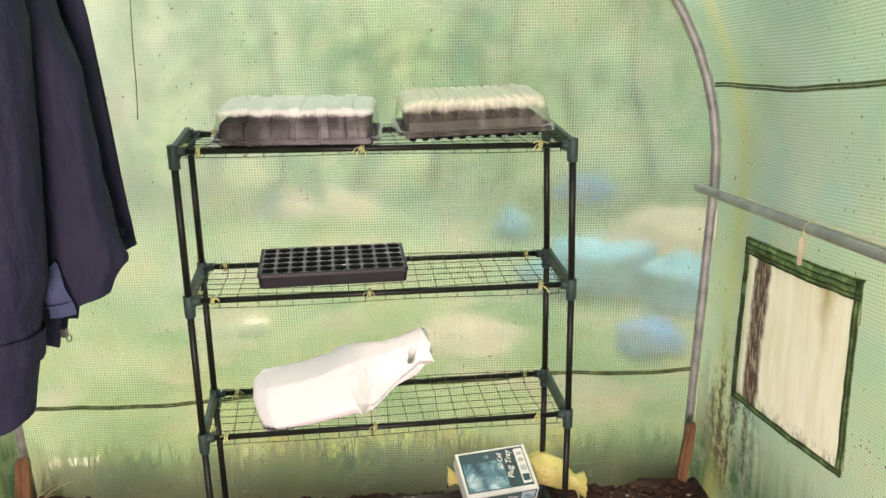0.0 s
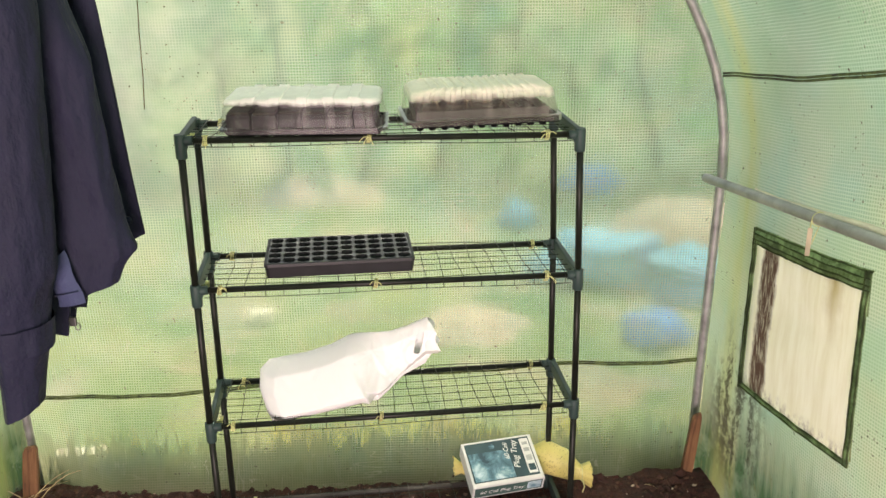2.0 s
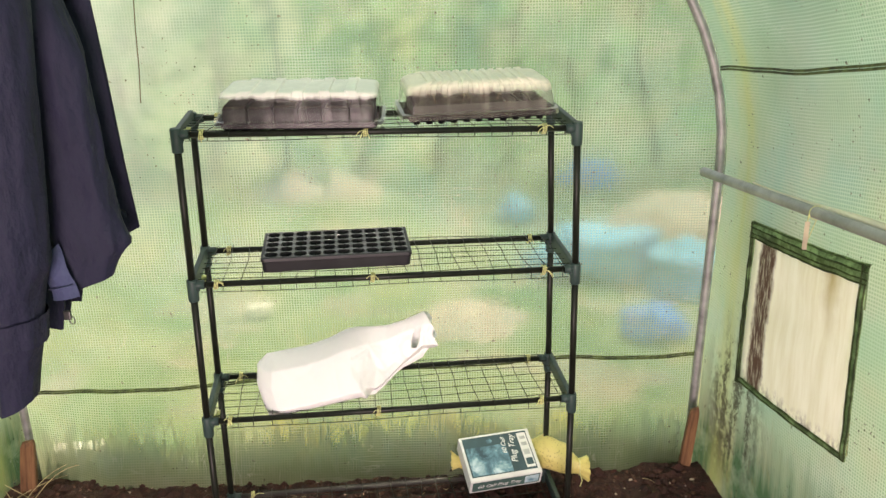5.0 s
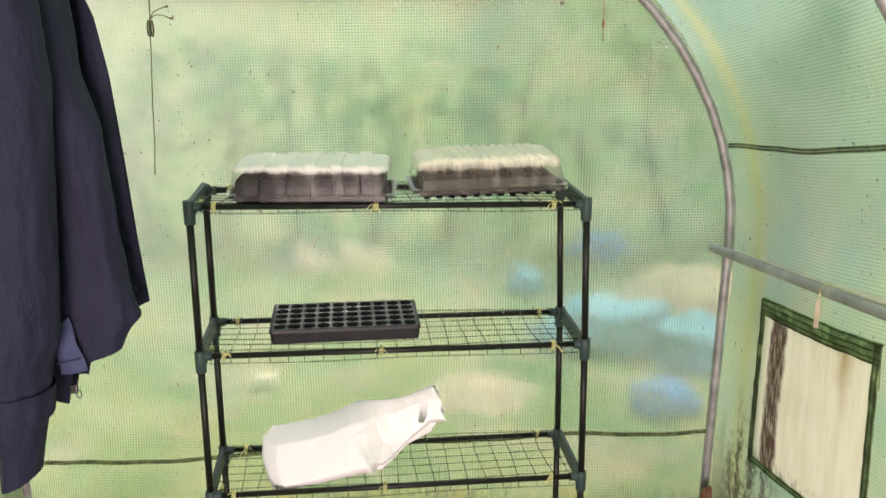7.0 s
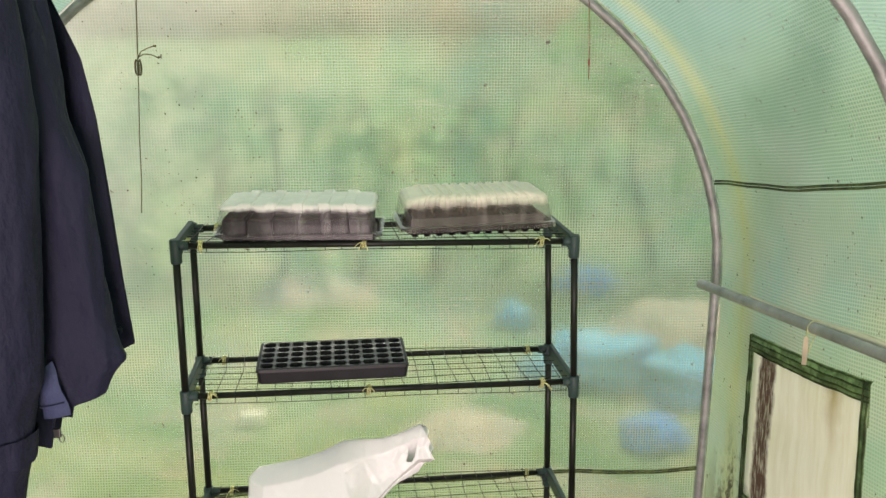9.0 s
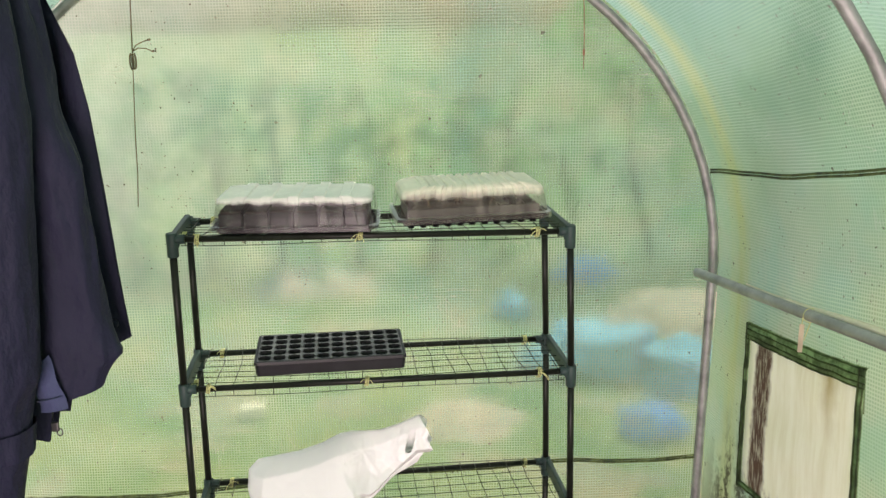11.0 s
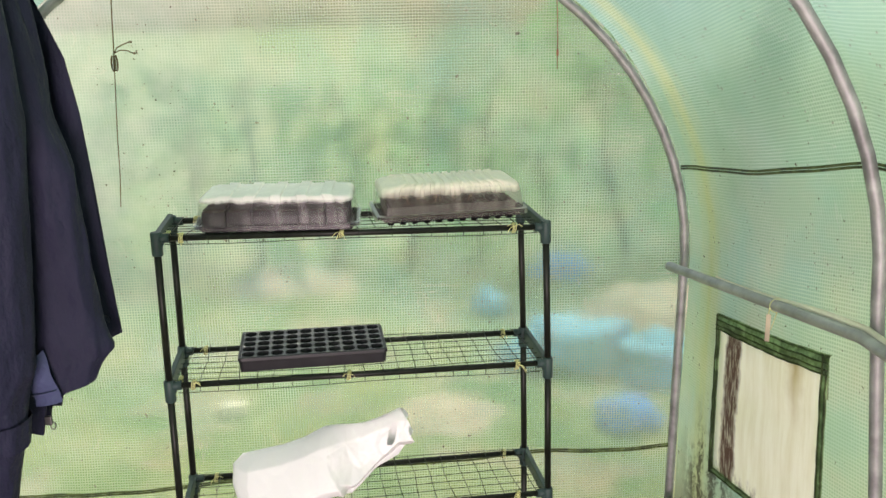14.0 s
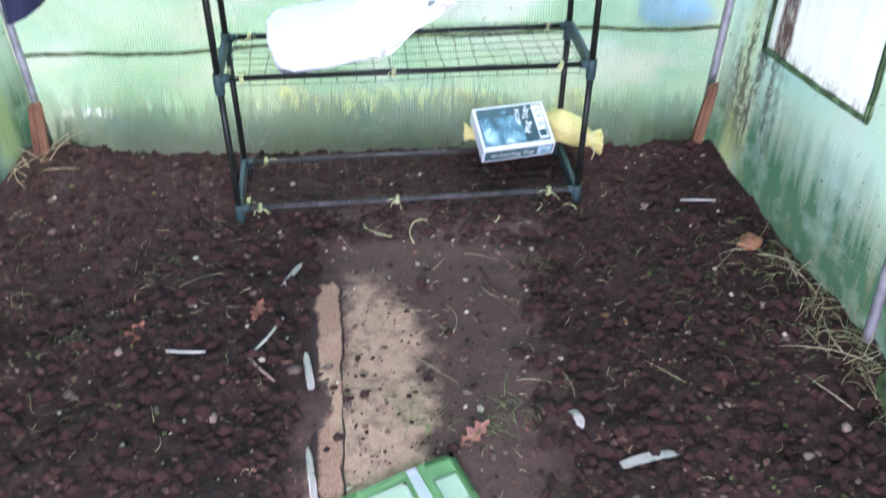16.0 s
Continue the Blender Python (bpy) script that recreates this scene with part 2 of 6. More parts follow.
def soil_material(name):
    m = Nodes(name)
    o = m.obj()
    f, g, b = m.noise(260, 6, 0.7), m.noise(45, 6, 0.65), m.noise(5, 4)
    c = m.mix(m.ramp(g, (0.35, 0.0), (0.7, 1.0)), (0.020, 0.0058, 0.0038), (0.076, 0.0270, 0.0165))
    c = m.mix(m.ramp(f, (0.56, 0.0), (0.75, 1.0)), c, (0.110, 0.048, 0.027))
    # trodden, paler middle with dry sandy patches
    sep = m.n("ShaderNodeSeparateXYZ", {0: m.mix(0.10, o, m.noise(6, 4, out=1))})
    x, y = sep.outputs[0], sep.outputs[1]
    bare = m.math("MULTIPLY", m.ramp(m.math("ABSOLUTE", m.math("SUBTRACT", x, 0.20)), (0.20, 1.0), (0.30, 0.0)),
                  m.ramp(m.math("MULTIPLY", y, 0.5), (0.92, 1.0), (0.97, 0.0)))
    c = m.mix(m.math("MULTIPLY", bare, 0.6), c, m.mix(g, (0.120, 0.060, 0.046), (0.200, 0.108, 0.082)))
    # dry sand spreads to one side of the sunken board
    verge = m.math("MINIMUM", m.math("ADD", 0.06, m.math("MULTIPLY", m.math("SUBTRACT", 1.66, y), 0.75)), 0.25)
    inside = m.math("MINIMUM", m.math("ADD", x, 0.05), m.math("SUBTRACT", verge, x))
    sand = m.ramp(m.math("ADD", m.math("MULTIPLY", inside, 7.0), m.math("MULTIPLY", m.math("SUBTRACT", m.noise(9, 6, 0.65), 0.5), 2.0)), (0.22, 0.0), (0.60, 1.0))
    sand = m.math("MULTIPLY", sand, m.math("MULTIPLY", m.ramp(inside, (0.0, 0.0), (0.04, 1.0)), m.ramp(m.math("MULTIPLY", y, 0.5), (0.30, 0.0), (0.45, 1.0), (0.765, 1.0), (0.815, 0.0))))
    sand = m.math("MULTIPLY", sand, m.ramp(m.noise(34, 5, 0.7), (0.30, 0.35), (0.52, 1.0)))
    c = m.mix(m.math("MULTIPLY", sand, 0.95), c, m.mix(g, (0.48, 0.27, 0.175), (0.80, 0.50, 0.33)))
    return m.done(m.principled(c, m.math("ADD", 0.72, m.math("MULTIPLY", b, 0.2)), 0.0,
                               m.bump(m.math("ADD", f, m.math("MULTIPLY", g, 2.0)), 0.8, 0.008)))


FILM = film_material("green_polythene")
FILM_SIDE = film_material("stained_green_polythene", 1.0)
SOIL = soil_material("soil")
STEEL = simple("galvanised_steel", (0.36, 0.36, 0.355), 0.58, 0.6, 0.35, 40, 0.3, 0.002)
GALV = simple("bright_galvanised_steel", (0.38, 0.37, 0.37), 0.50, 0.65, 0.35, 30, 0.25, 0.002)
DUSTY_TUBE = simple("dusty_coated_tube", (0.066, 0.060, 0.056), 0.6, 0.0, 0.5, 30, spec=0.25)
BLACK_TUBE = simple("dark_green_coated_tube", (0.014, 0.016, 0.012), 0.4, 0.0, 0.4, 30, spec=0.25)
GREEN_PLASTIC = simple("dark_green_plastic", (0.034, 0.064, 0.060), 0.5, 0.0, 0.25, 25, spec=0.3)
WIRE = simple("dark_green_wire", (0.012, 0.020, 0.013), 0.5, 0.0, 0.3, 40, spec=0.25)


def meadow_material(name):
    """Rough grass with yellowed and bare patches."""
    m = Nodes(name)
    p, q, f = m.noise(1.9, 4, 0.55), m.noise(2.6, 4, 0.55, vec=m.scaled(m.obj(), (1, 1, 1), (4, 9, 0))), m.noise(60, 5)
    c = m.mix(m.ramp(p, (0.42, 0.0), (0.58, 1.0)), (0.17, 0.31, 0.10), (0.35, 0.42, 0.17))
    c = m.mix(m.ramp(q, (0.52, 0.0), (0.60, 1.0)), c, (0.46, 0.42, 0.27))
    # grass colour darkened to the far right to dim the end sheet there
    sep = m.n("ShaderNodeSeparateXYZ", {0: m.mix(0.3, m.obj(), m.noise(1.2, 3, out=1))})
    right_dim = m.math("MULTIPLY", m.ramp(m.math("MULTIPLY", sep.outputs[0], 0.4), (0.05, 0.0), (0.5, 1.0)), m.ramp(m.math("MULTIPLY", sep.outputs[1], 0.1), (0.25, 0.0), (0.4, 1.0)))
    c = m.mix(m.math("MULTIPLY", right_dim, 0.7), c, (0.10, 0.16, 0.10))
    c = m.mix(m.math("MULTIPLY", f, 0.5), c, (0.04, 0.09, 0.015))
    return m.done(m.principled(c, 0.85, 0.0, m.bump(f, 0.8, 0.03)))


GRASS = simple("grass", (0.11, 0.20, 0.03), 0.8, 0.0, 0.4, 8)
MEADOW = meadow_material("meadow")


# ---- mesh helpers ----
def part(name, bm, material, parent=None, label=""):
    """Link a bmesh as one mesh object, under a thing or a part."""
    me = bpy.data.meshes.new(name)
    bm.to_mesh(me)
    bm.free()
    me.materials.append(material)
    ob = new(name, me)
    if parent is not None:
        ob.parent = parent
    if label:
        ob["label"] = label
    return ob


def smooth(ob):
    ob.data.polygons.foreach_set("use_smooth", [True] * len(ob.data.polygons))
    return ob


def thing(name, m, label, category, group="", kind=""):
    ob = new(name)
    ob.empty_display_size = 0.05
    ob.matrix_world = m
    return tagged(ob, label, category, group, kind)


def box(sx, sy, sz, at=(0, 0, 0), bevel=0.0, bm=None, rot=None):
    """A box of full sizes round a centre."""
    out = bm or bmesh.new()
    made = bmesh.ops.create_cube(out, size=1.0)["verts"]
    m = Matrix.Translation(at) @ (rot or Matrix.Identity(4)) @ Matrix.Diagonal((sx, sy, sz, 1))
    bmesh.ops.transform(out, matrix=m, verts=made)
    if bevel:
        edges = list({e for v in made for e in v.link_edges})
        bmesh.ops.bevel(out, geom=edges, offset=bevel, segments=2, profile=0.6, affect="EDGES")
    return out


def sweep(points, radius, sides=8, bm=None, cap=True, radii=None):
    """A round tube along points."""
    out = bm or bmesh.new()
    pts = [Vector(p) for p in points]
    rings, side = [], None
    for i, p in enumerate(pts):
        d = (pts[min(i + 1, len(pts) - 1)] - pts[max(i - 1, 0)]).normalized()
        if side is None:
            side = d.cross(Vector((0.13, 0.31, 0.94))).normalized()
        side = (side - d * side.dot(d)).normalized()
        up = d.cross(side)
        r = radii[i] if radii else radius
        rings.append([out.verts.new(p + r * (math.cos(a) * side + math.sin(a) * up)) for a in (2 * math.pi * k / sides for k in range(sides))])
    for a, b in zip(rings, rings[1:]):
        for k in range(sides):
            f = out.faces.new((a[k], a[(k + 1) % sides], b[(k + 1) % sides], b[k]))
            f.smooth = True
    if cap:
        out.faces.new(list(reversed(rings[0])))
        out.faces.new(rings[-1])
    return out


def sheet(fn, us, vs, bm=None, uvfn=None):
    """A grid surface fn(u, v)."""
    out = bm or bmesh.new()
    lay = out.loops.layers.uv.verify()
    grid = [[out.verts.new(fn(u, v)) for v in vs] for u in us]
    for i in range(len(us) - 1):
        for j in range(len(vs) - 1):
            f = out.faces.new((grid[i][j], grid[i + 1][j], grid[i + 1][j + 1], grid[i][j + 1]))
            f.smooth = True
            for loop, (a, b) in zip(f.loops, ((i, j), (i + 1, j), (i + 1, j + 1), (i, j + 1))):
                loop[lay].uv = uvfn(us[a], vs[b]) if uvfn else (us[a], vs[b])
    return out


def steps(a, b, n):
    return [a + (b - a) * k / n for k in range(n + 1)]


# ---- the tunnel ----
END_Y, BACK_Y, MID_X = 2.37, -1.95, -0.02
HOOP_YS = (2.37, 1.48, 0.58, -0.33, -1.24, -1.95)


def shape(y):
    """Half width, spring height, rise and splay of the tunnel at y: the far hoop is sunk lower and stands narrower."""
    s = min(1.0, max(0.0, (END_Y - y) / 0.89))
    return 1.020 + 0.070 * s, 0.953 + 0.14 * s, 0.932 + 0.02 * s, -0.014 + 0.122 * s


def section(y, q, grow=0.0):
    """A point of the cover at y; q runs from 0 (right foot) over 1 (right spring) and 2 (left spring) to 3 (left foot)."""
    a, z0, b, splay = shape(y)
    a, b = a + grow, b + grow
    if q <= 1 or q >= 2:
        k = q if q <= 1 else 3 - q
        x, z = a + splay * (1 - k), z0 * k - 0.06 * (1 - k)
        return Vector((MID_X + (x if q <= 1 else -x), y, z))
    ang = math.pi * (q - 1)
    return Vector((MID_X + a * math.cos(ang), y, z0 + b * math.sin(ang)))


def arc_v(q):
    q = min(q, 3 - q)
    return q if q <= 1 else 1.0 + (q - 1) * 3.05


QS = steps(0, 1, 10) + steps(1, 2, 32)[1:] + steps(2, 3, 10)[1:]


def cover_point(y, q):
    p = section(y, q, 0.017)
    # the sheet is taut between hoops and slightly sunk
    i = next((k for k in range(len(HOOP_YS) - 1) if HOOP_YS[k + 1] <= y), len(HOOP_YS) - 2)
    f = (HOOP_YS[i] - y) / (HOOP_YS[i] - HOOP_YS[i + 1])
    sag = 0.016 * math.sin(math.pi * min(1, max(0, f)))
    c = Vector((MID_X, y, 0.7))
    wob = 0.006 * noise.noise(Vector((y * 3, p.x * 3, p.z * 3)))
    return p + (c - p).normalized() * (sag + wob)


# corners of the side window on the cover: far top, near top, near bottom, far bottom, as y and z
WIN = ((2.118, 0.853), (1.634, 0.928), (1.660, 0.478), (2.118, 0.422))


def in_window(y, z):
    """Whether a place on the side cover lies inside the window's outline."""
    ok = True
    for (ya, za), (yb, zb) in zip(WIN, WIN[1:] + WIN[:1]):
        ok = ok and (yb - ya) * (z - za) - (zb - za) * (y - ya) > 0.013 * math.hypot(yb - ya, zb - za)
    return ok


COVER_QS = steps(0, 1, 44) + steps(1, 2, 40)[1:] + steps(2, 3, 12)[1:]
cover_bm = sheet(cover_point, steps(END_Y, 1.3, 50) + steps(1.3, BACK_Y, 46)[1:], COVER_QS, uvfn=lambda y, q: (y, arc_v(q)))
bmesh.ops.delete(cover_bm, geom=[f for f in cover_bm.faces if f.calc_center_median().x > 0.8 and f.calc_center_median().z < 1 and in_window(f.calc_center_median().y, f.calc_center_median().z)], context="FACES")
cover = tagged(part("wall_side", cover_bm, FILM_SIDE),
               "curved green reinforced polythene tunnel cover, stained with algae", "tunnel cover", kind="structure")


def end_y(x, z):
    """The end sheet: leans in at the foot, with soft waves."""
    foot = (0.07 + 0.03 * max(0, -x)) * min(1.0, max(0.0, (0.97 - abs(x)) / 0.20))
    return END_Y - foot * max(0, 1 - z / 0.45) ** 1.5 + 0.006 * noise.noise(Vector((x * 2.5, 0, z * 2.5))) + 0.004


def end_sheet(y_of, y):
    """Fills the hoop's outline with a grid."""
    def fn(u, v):
        # v: height share from -0.05 up, u: -1 to 1 across
        a, z0, b, splay = shape(y)
        top = z0 + b
        z = -0.06 + (top + 0.075) * v
        half = a + splay * (1 - z / z0) + 0.017 if z <= z0 else (a + 0.017) * math.sqrt(max(0.0, 1 - ((z - z0) / (b + 0.017)) ** 2))
        x = MID_X + half * u
        return Vector((x, y_of(x, z), z))
    vs = [1 - (1 - k / 70) ** 1.6 for k in range(71)]
    bm = sheet(fn, steps(-1, 1, 60), vs)
    lay = bm.loops.layers.uv.verify()
    for f in bm.faces:
        for loop in f.loops:
            loop[lay].uv = (loop.vert.co.x, loop.vert.co.z)
    return bm


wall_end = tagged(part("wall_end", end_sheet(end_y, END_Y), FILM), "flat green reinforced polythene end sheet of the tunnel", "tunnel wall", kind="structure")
bm = end_sheet(lambda x, z: BACK_Y, BACK_Y)
bmesh.ops.delete(bm, geom=[f for f in bm.faces if abs(f.calc_center_median().x) < 0.68 and f.calc_center_median().z < 1.75], context="FACES")
wall_back = tagged(part("wall_back", bm, FILM), "green polythene end sheet with its doorway open", "tunnel wall", kind="structure")

for y in HOOP_YS[:-1]:
    pts = [section(y, q) for q in QS]
    hoop = part("hoop", sweep(pts, 0.0125, 12), STEEL)
    tagged(hoop, "bent grey galvanised steel tube hoop holding up the cover", "tunnel hoop", group="tunnel hoops", kind="structure")

# ---- ground ----
def soil_z(x, y):
    v = Vector((x, y, 0))
    path = max(0.0, 1 - max(abs(x - 0.14) / 0.30, 0)) * max(0.0, min(1.0, (2.05 - y) / 0.3))
    k = 1 - 0.72 * min(1.0, path * 2.5)
    bank = 0.020 * max(0.0, min(1.0, (y - 2.16) / 0.10)) * max(0.0, min(1.0, (x - 0.45) / 0.15))
    rake = 0.006 * math.sin((y - 1.6) * 60 + 3 * x) * (1 if 0.0 < x < 0.6 and 1.72 < y < 1.95 else 0)
    return k * (0.018 * noise.noise(v * 6) + 0.013 * noise.noise(v * 17) + 0.009 * abs(noise.noise(v * 41)) + 0.005 * noise.noise(v * 80)) + rake * k - 0.006 + bank


def trim_floor(bm):
    """Cuts the soil off just outside the cover."""
    out = []
    for f in bm.faces:
        c = f.calc_center_median()
        a, z0, b, splay = shape(c.y)
        if abs(c.x - MID_X) > a + splay + 0.04 or c.y > END_Y - 0.035:
            out.append(f)
    bmesh.ops.delete(bm, geom=out, context="FACES")
    return bm


xs, ys = steps(-1.32, 1.32, 300), steps(0.85, 2.44, 190)
floor = tagged(part("floor", trim_floor(sheet(lambda u, v: Vector((u, v, soil_z(u, v))), xs, ys)), SOIL), "dark brown bare soil floor with crumbs and stones", "soil", kind="structure")
tagged(part("floor", sheet(lambda u, v: Vector((u, v, -0.004)), steps(-1.32, 1.32, 12), steps(-2.0, 0.85, 12)), SOIL), "dark brown trodden soil floor", "soil", kind="structure")
ground = tagged(part("ground", sheet(lambda u, v: Vector((u, v, -0.05)), steps(-400, 400, 8), steps(-400, 400, 8)), MEADOW), "rough green grass around the tunnel", "grass", kind="structure")

# ---- rack ----
RACK = Matrix.Translation((-0.345, 1.946, 0)) @ Matrix.Rotation(radians(6.0), 4, "Z")
RW, RD = 0.915, 0.228
LEVELS = (0.036, 0.412, 0.778, 1.135)
# how far the worn rack leans at each level: left and right ends sideways, then up
LEAN_X = ((-0.010, 0.0), (-0.008, 0.0), (-0.004, -0.004), (0.0, -0.013))
LEAN_Z = ((0.0, 0.0), (0.011, 0.005), (0.012, 0.0), (0.012, -0.008))
TWINE = simple("yellow_green_twine", (0.66, 0.66, 0.30), 0.8, 0.0, 0.3, 60)


def rack_at(k, x, y, dz=0.0):
    """A point of the rack on level k; x from 0 to RW."""
    f = x / RW
    return Vector((x + LEAN_X[k][0] * (1 - f) + LEAN_X[k][1] * f - 0.008 * f * y / RD, y, LEVELS[k] - (0.011 * (1 - f) * y / RD if k == 3 else 0.0) + LEAN_Z[k][0] * (1 - f) + LEAN_Z[k][1] * f + dz))


def tie(k, x, y, rack, tails=2, seed=0):
    """A knotted piece of garden twine round a rail."""
    rnd = random.Random(seed)
    c = rack_at(k, x, y)
    bm = bmesh.new()
    for j in range(3):
        o = (j - 1) * 0.0035
        sweep([c + Vector((o + 0.002 * math.sin(a), 0.0115 * math.cos(a), 0.0118 * math.sin(a))) for a in steps(0, 6.4, 12)], 0.0012, 5, bm)
    for j in range(tails):
        d = Vector((rnd.uniform(-0.022, 0.022), rnd.uniform(-0.008, -0.001), rnd.uniform(-0.020, 0.008))) * (1.7 if k == 0 else 1.0)
        sweep([c + Vector((0, -0.011, 0.004)) + d * t + Vector((0, 0, 0.006 * math.sin(3 * t))) for t in steps(0, 1, 6)], 0.0009, 5, bm)
    part("twine_tie", bm, TWINE, rack, "yellow-green garden twine")


def build_rack():
    rack = thing("shelving_rack", RACK, "four-tier dark green tube rack with wire mesh shelves", "shelving rack")
    for x in (0, RW):
        for y in (0, RD):
            for k in range(3):
                part("post", sweep([rack_at(k, x, y, -0.01), rack_at(k + 1, x, y, 0.005)], 0.0083, 12), BLACK_TUBE, rack)
    for k, z in enumerate(LEVELS):
        for y in (0, RD):
            part("rail", sweep([rack_at(k, 0.01, y), rack_at(k, RW - 0.01, y)], 0.0072, 12), BLACK_TUBE if k else DUSTY_TUBE, rack)
        for x in (0, RW):
            c = rack_at(k, x, RD / 2)
            part("end_bar", box(0.013, RD - 0.01, 0.036, c + Vector((0, 0, -0.002)), 0.003), GREEN_PLASTIC, rack)
            for y in (0, RD):
                c = rack_at(k, x, y)
                bm = sweep([c + Vector((0, 0, d)) for d in (-0.040, -0.038, 0.012, 0.015)], 0.0125, 14, radii=(0.0115, 0.0128, 0.0128, 0.0110))
                s = 1 if x == 0 else -1
                sweep([c, c + Vector((s * 0.028, 0, 0))], 0.0108, 12, bm)
                sweep([c + Vector((0, 0, -0.034)), c + Vector((s * 0.014, 0, -0.004))], 0.006, 8, bm)
                part("connector", bm, GREEN_PLASTIC, rack)
        bm = bmesh.new()
        n = 20
        drop = (0.012, 0.017, 0.016, 0.012)[k]
        for i in range(n + 1):
            x = 0.03 + (RW - 0.06) * i / n
            w = 0.004 * math.sin(i * 1.7 + k)
            lift = 0.003 * math.sin(i * 0.9 + 2 * k)
            pts = [(x + w, RD + 0.012, 0.010), (x - w, RD * 0.6, 0.008 + lift), (x, RD * 0.3, 0.007 - lift), (x + w, -0.004, 0.0095), (x + w, -0.0095, 0.003), (x + w, -0.010, -drop)]
            sweep([rack_at(k, p[0], p[1], p[2]) for p in pts], 0.0010, 5, bm)
        for y in steps(RD + 0.006, 0.006, 6):
            sweep([rack_at(k, x, y + 0.003 * math.sin(9 * x + y * 40), 0.0085 + 0.003 * math.sin(7 * x + k + y * 9)) for x in steps(0.012, RW - 0.015, 12)], 0.0010, 5, bm)
        sweep([rack_at(k, x, -0.010, -drop + 0.002 * math.sin(11 * x + k)) for x in steps(0.02, RW - 0.02, 12)], 0.0010, 5, bm)
        part("mesh_shelf", bm, WIRE, rack, "dark green square wire mesh panel tied to the rails")
        for j, x in enumerate((0.055, 0.42, 0.835)):
            tie(k, x, 0, rack, 3, 10 * k + j)
        tie(k, 0.022, 0.03, rack, 6 if k == 3 else 4, 10 * k + 8)
        tie(k, 0.06, RD, rack, 2, 10 * k + 5)
        tie(k, RW - 0.06, RD, rack, 2, 10 * k + 6)
    return rack


build_rack()


# ---- things on the rack ----
def plastic_film(name, haze, tint, rough, milk_span):
    """Thin clear plastic with scuffs: see-through, glossy, milkier towards its top."""
    m = Nodes(name)
    a, bn = m.noise(1.0, 3, 0.55, vec=m.scaled(m.obj(), (38, 38, 9))), m.noise(60, 2)
    milky_top = m.ramp(m.math("ADD", m.math("MULTIPLY", m.n("ShaderNodeSeparateXYZ", {0: m.obj()}).outputs[2], 14.0), m.math("MULTIPLY", a, 0.22)), (milk_span[0], 0.0), (milk_span[1], 1.0))
    h = m.math("ADD", m.math("ADD", m.math("MULTIPLY", m.ramp(a, (0.46, 0.0), (0.70, 1.0)), 0.09), haze), m.math("MULTIPLY", milky_top, 0.86), clamp=True)
    milk = m.n("ShaderNodeMixShader", {0: 0.90, 1: m.n("ShaderNodeBsdfTranslucent", {"Color": tint}).outputs[0],
                                      2: m.n("ShaderNodeBsdfDiffuse", {"Color": tint}).outputs[0]}).outputs[0]
    see = m.n("ShaderNodeMixShader", {0: h, 1: m.n("ShaderNodeBsdfTransparent", {"Color": (0.95, 0.96, 0.94)}).outputs[0], 2: milk}).outputs[0]
    fres = m.n("ShaderNodeFresnel", {"IOR": 1.45, "Normal": m.bump(bn, 0.05, 0.001)}).outputs[0]
    gl = m.n("ShaderNodeBsdfGlossy", {"Color": (1, 1, 1), "Roughness": rough, "Normal": m.bump(bn, 0.06, 0.001)}).outputs[0]
    return m.done(m.n("ShaderNodeMixShader", {0: m.math("MULTIPLY", fres, 0.30), 1: see, 2: gl}).outputs[0])


CLEAR_LID = plastic_film("scuffed_clear_plastic", 0.02, (0.98, 0.93, 0.90), 0.22, (0.76, 0.88))
MILKY_LID = plastic_film("milky_topped_clear_plastic", 0.05, (0.96, 0.88, 0.76), 0.28, (0.64, 0.96))
# pots greyed to carry the lid's haze in their own colour
POT_GREY = simple("greyed_dark_pot", (0.034, 0.031, 0.033), 0.7, 0.0, 0.35, 30, spec=0.1)
BLACK_PLASTIC = simple("black_plastic", (0.007, 0.007, 0.009), 0.55, 0.0, 0.3, 30, spec=0.12)
COMPOST = simple("seed_compost", (0.035, 0.024, 0.017), 0.95, 0.0, 0.5, 60, 0.9, 0.006)


def frustum_ring(bm, rects):
    """Loft of rounded rectangles: (half x, half y, z, corner)."""
    rings = []
    for hx, hy, z, r in rects:
        ring = []
        for cx, cy, a0 in ((hx - r, hy - r, 0), (-hx + r, hy - r, 90), (-hx + r, -hy + r, 180), (hx - r, -hy + r, 270)):
            for a in (0, 30, 60, 90):
                ring.append(bm.verts.new((cx + r * math.cos(radians(a0 + a)), cy + r * math.sin(radians(a0 + a)), z)))
        rings.append(ring)
    n = len(rings[0])
    for p, q in zip(rings, rings[1:]):
        for k in range(n):
            bm.faces.new((p[k], p[(k + 1) % n], q[(k + 1) % n], q[k]))
    return rings


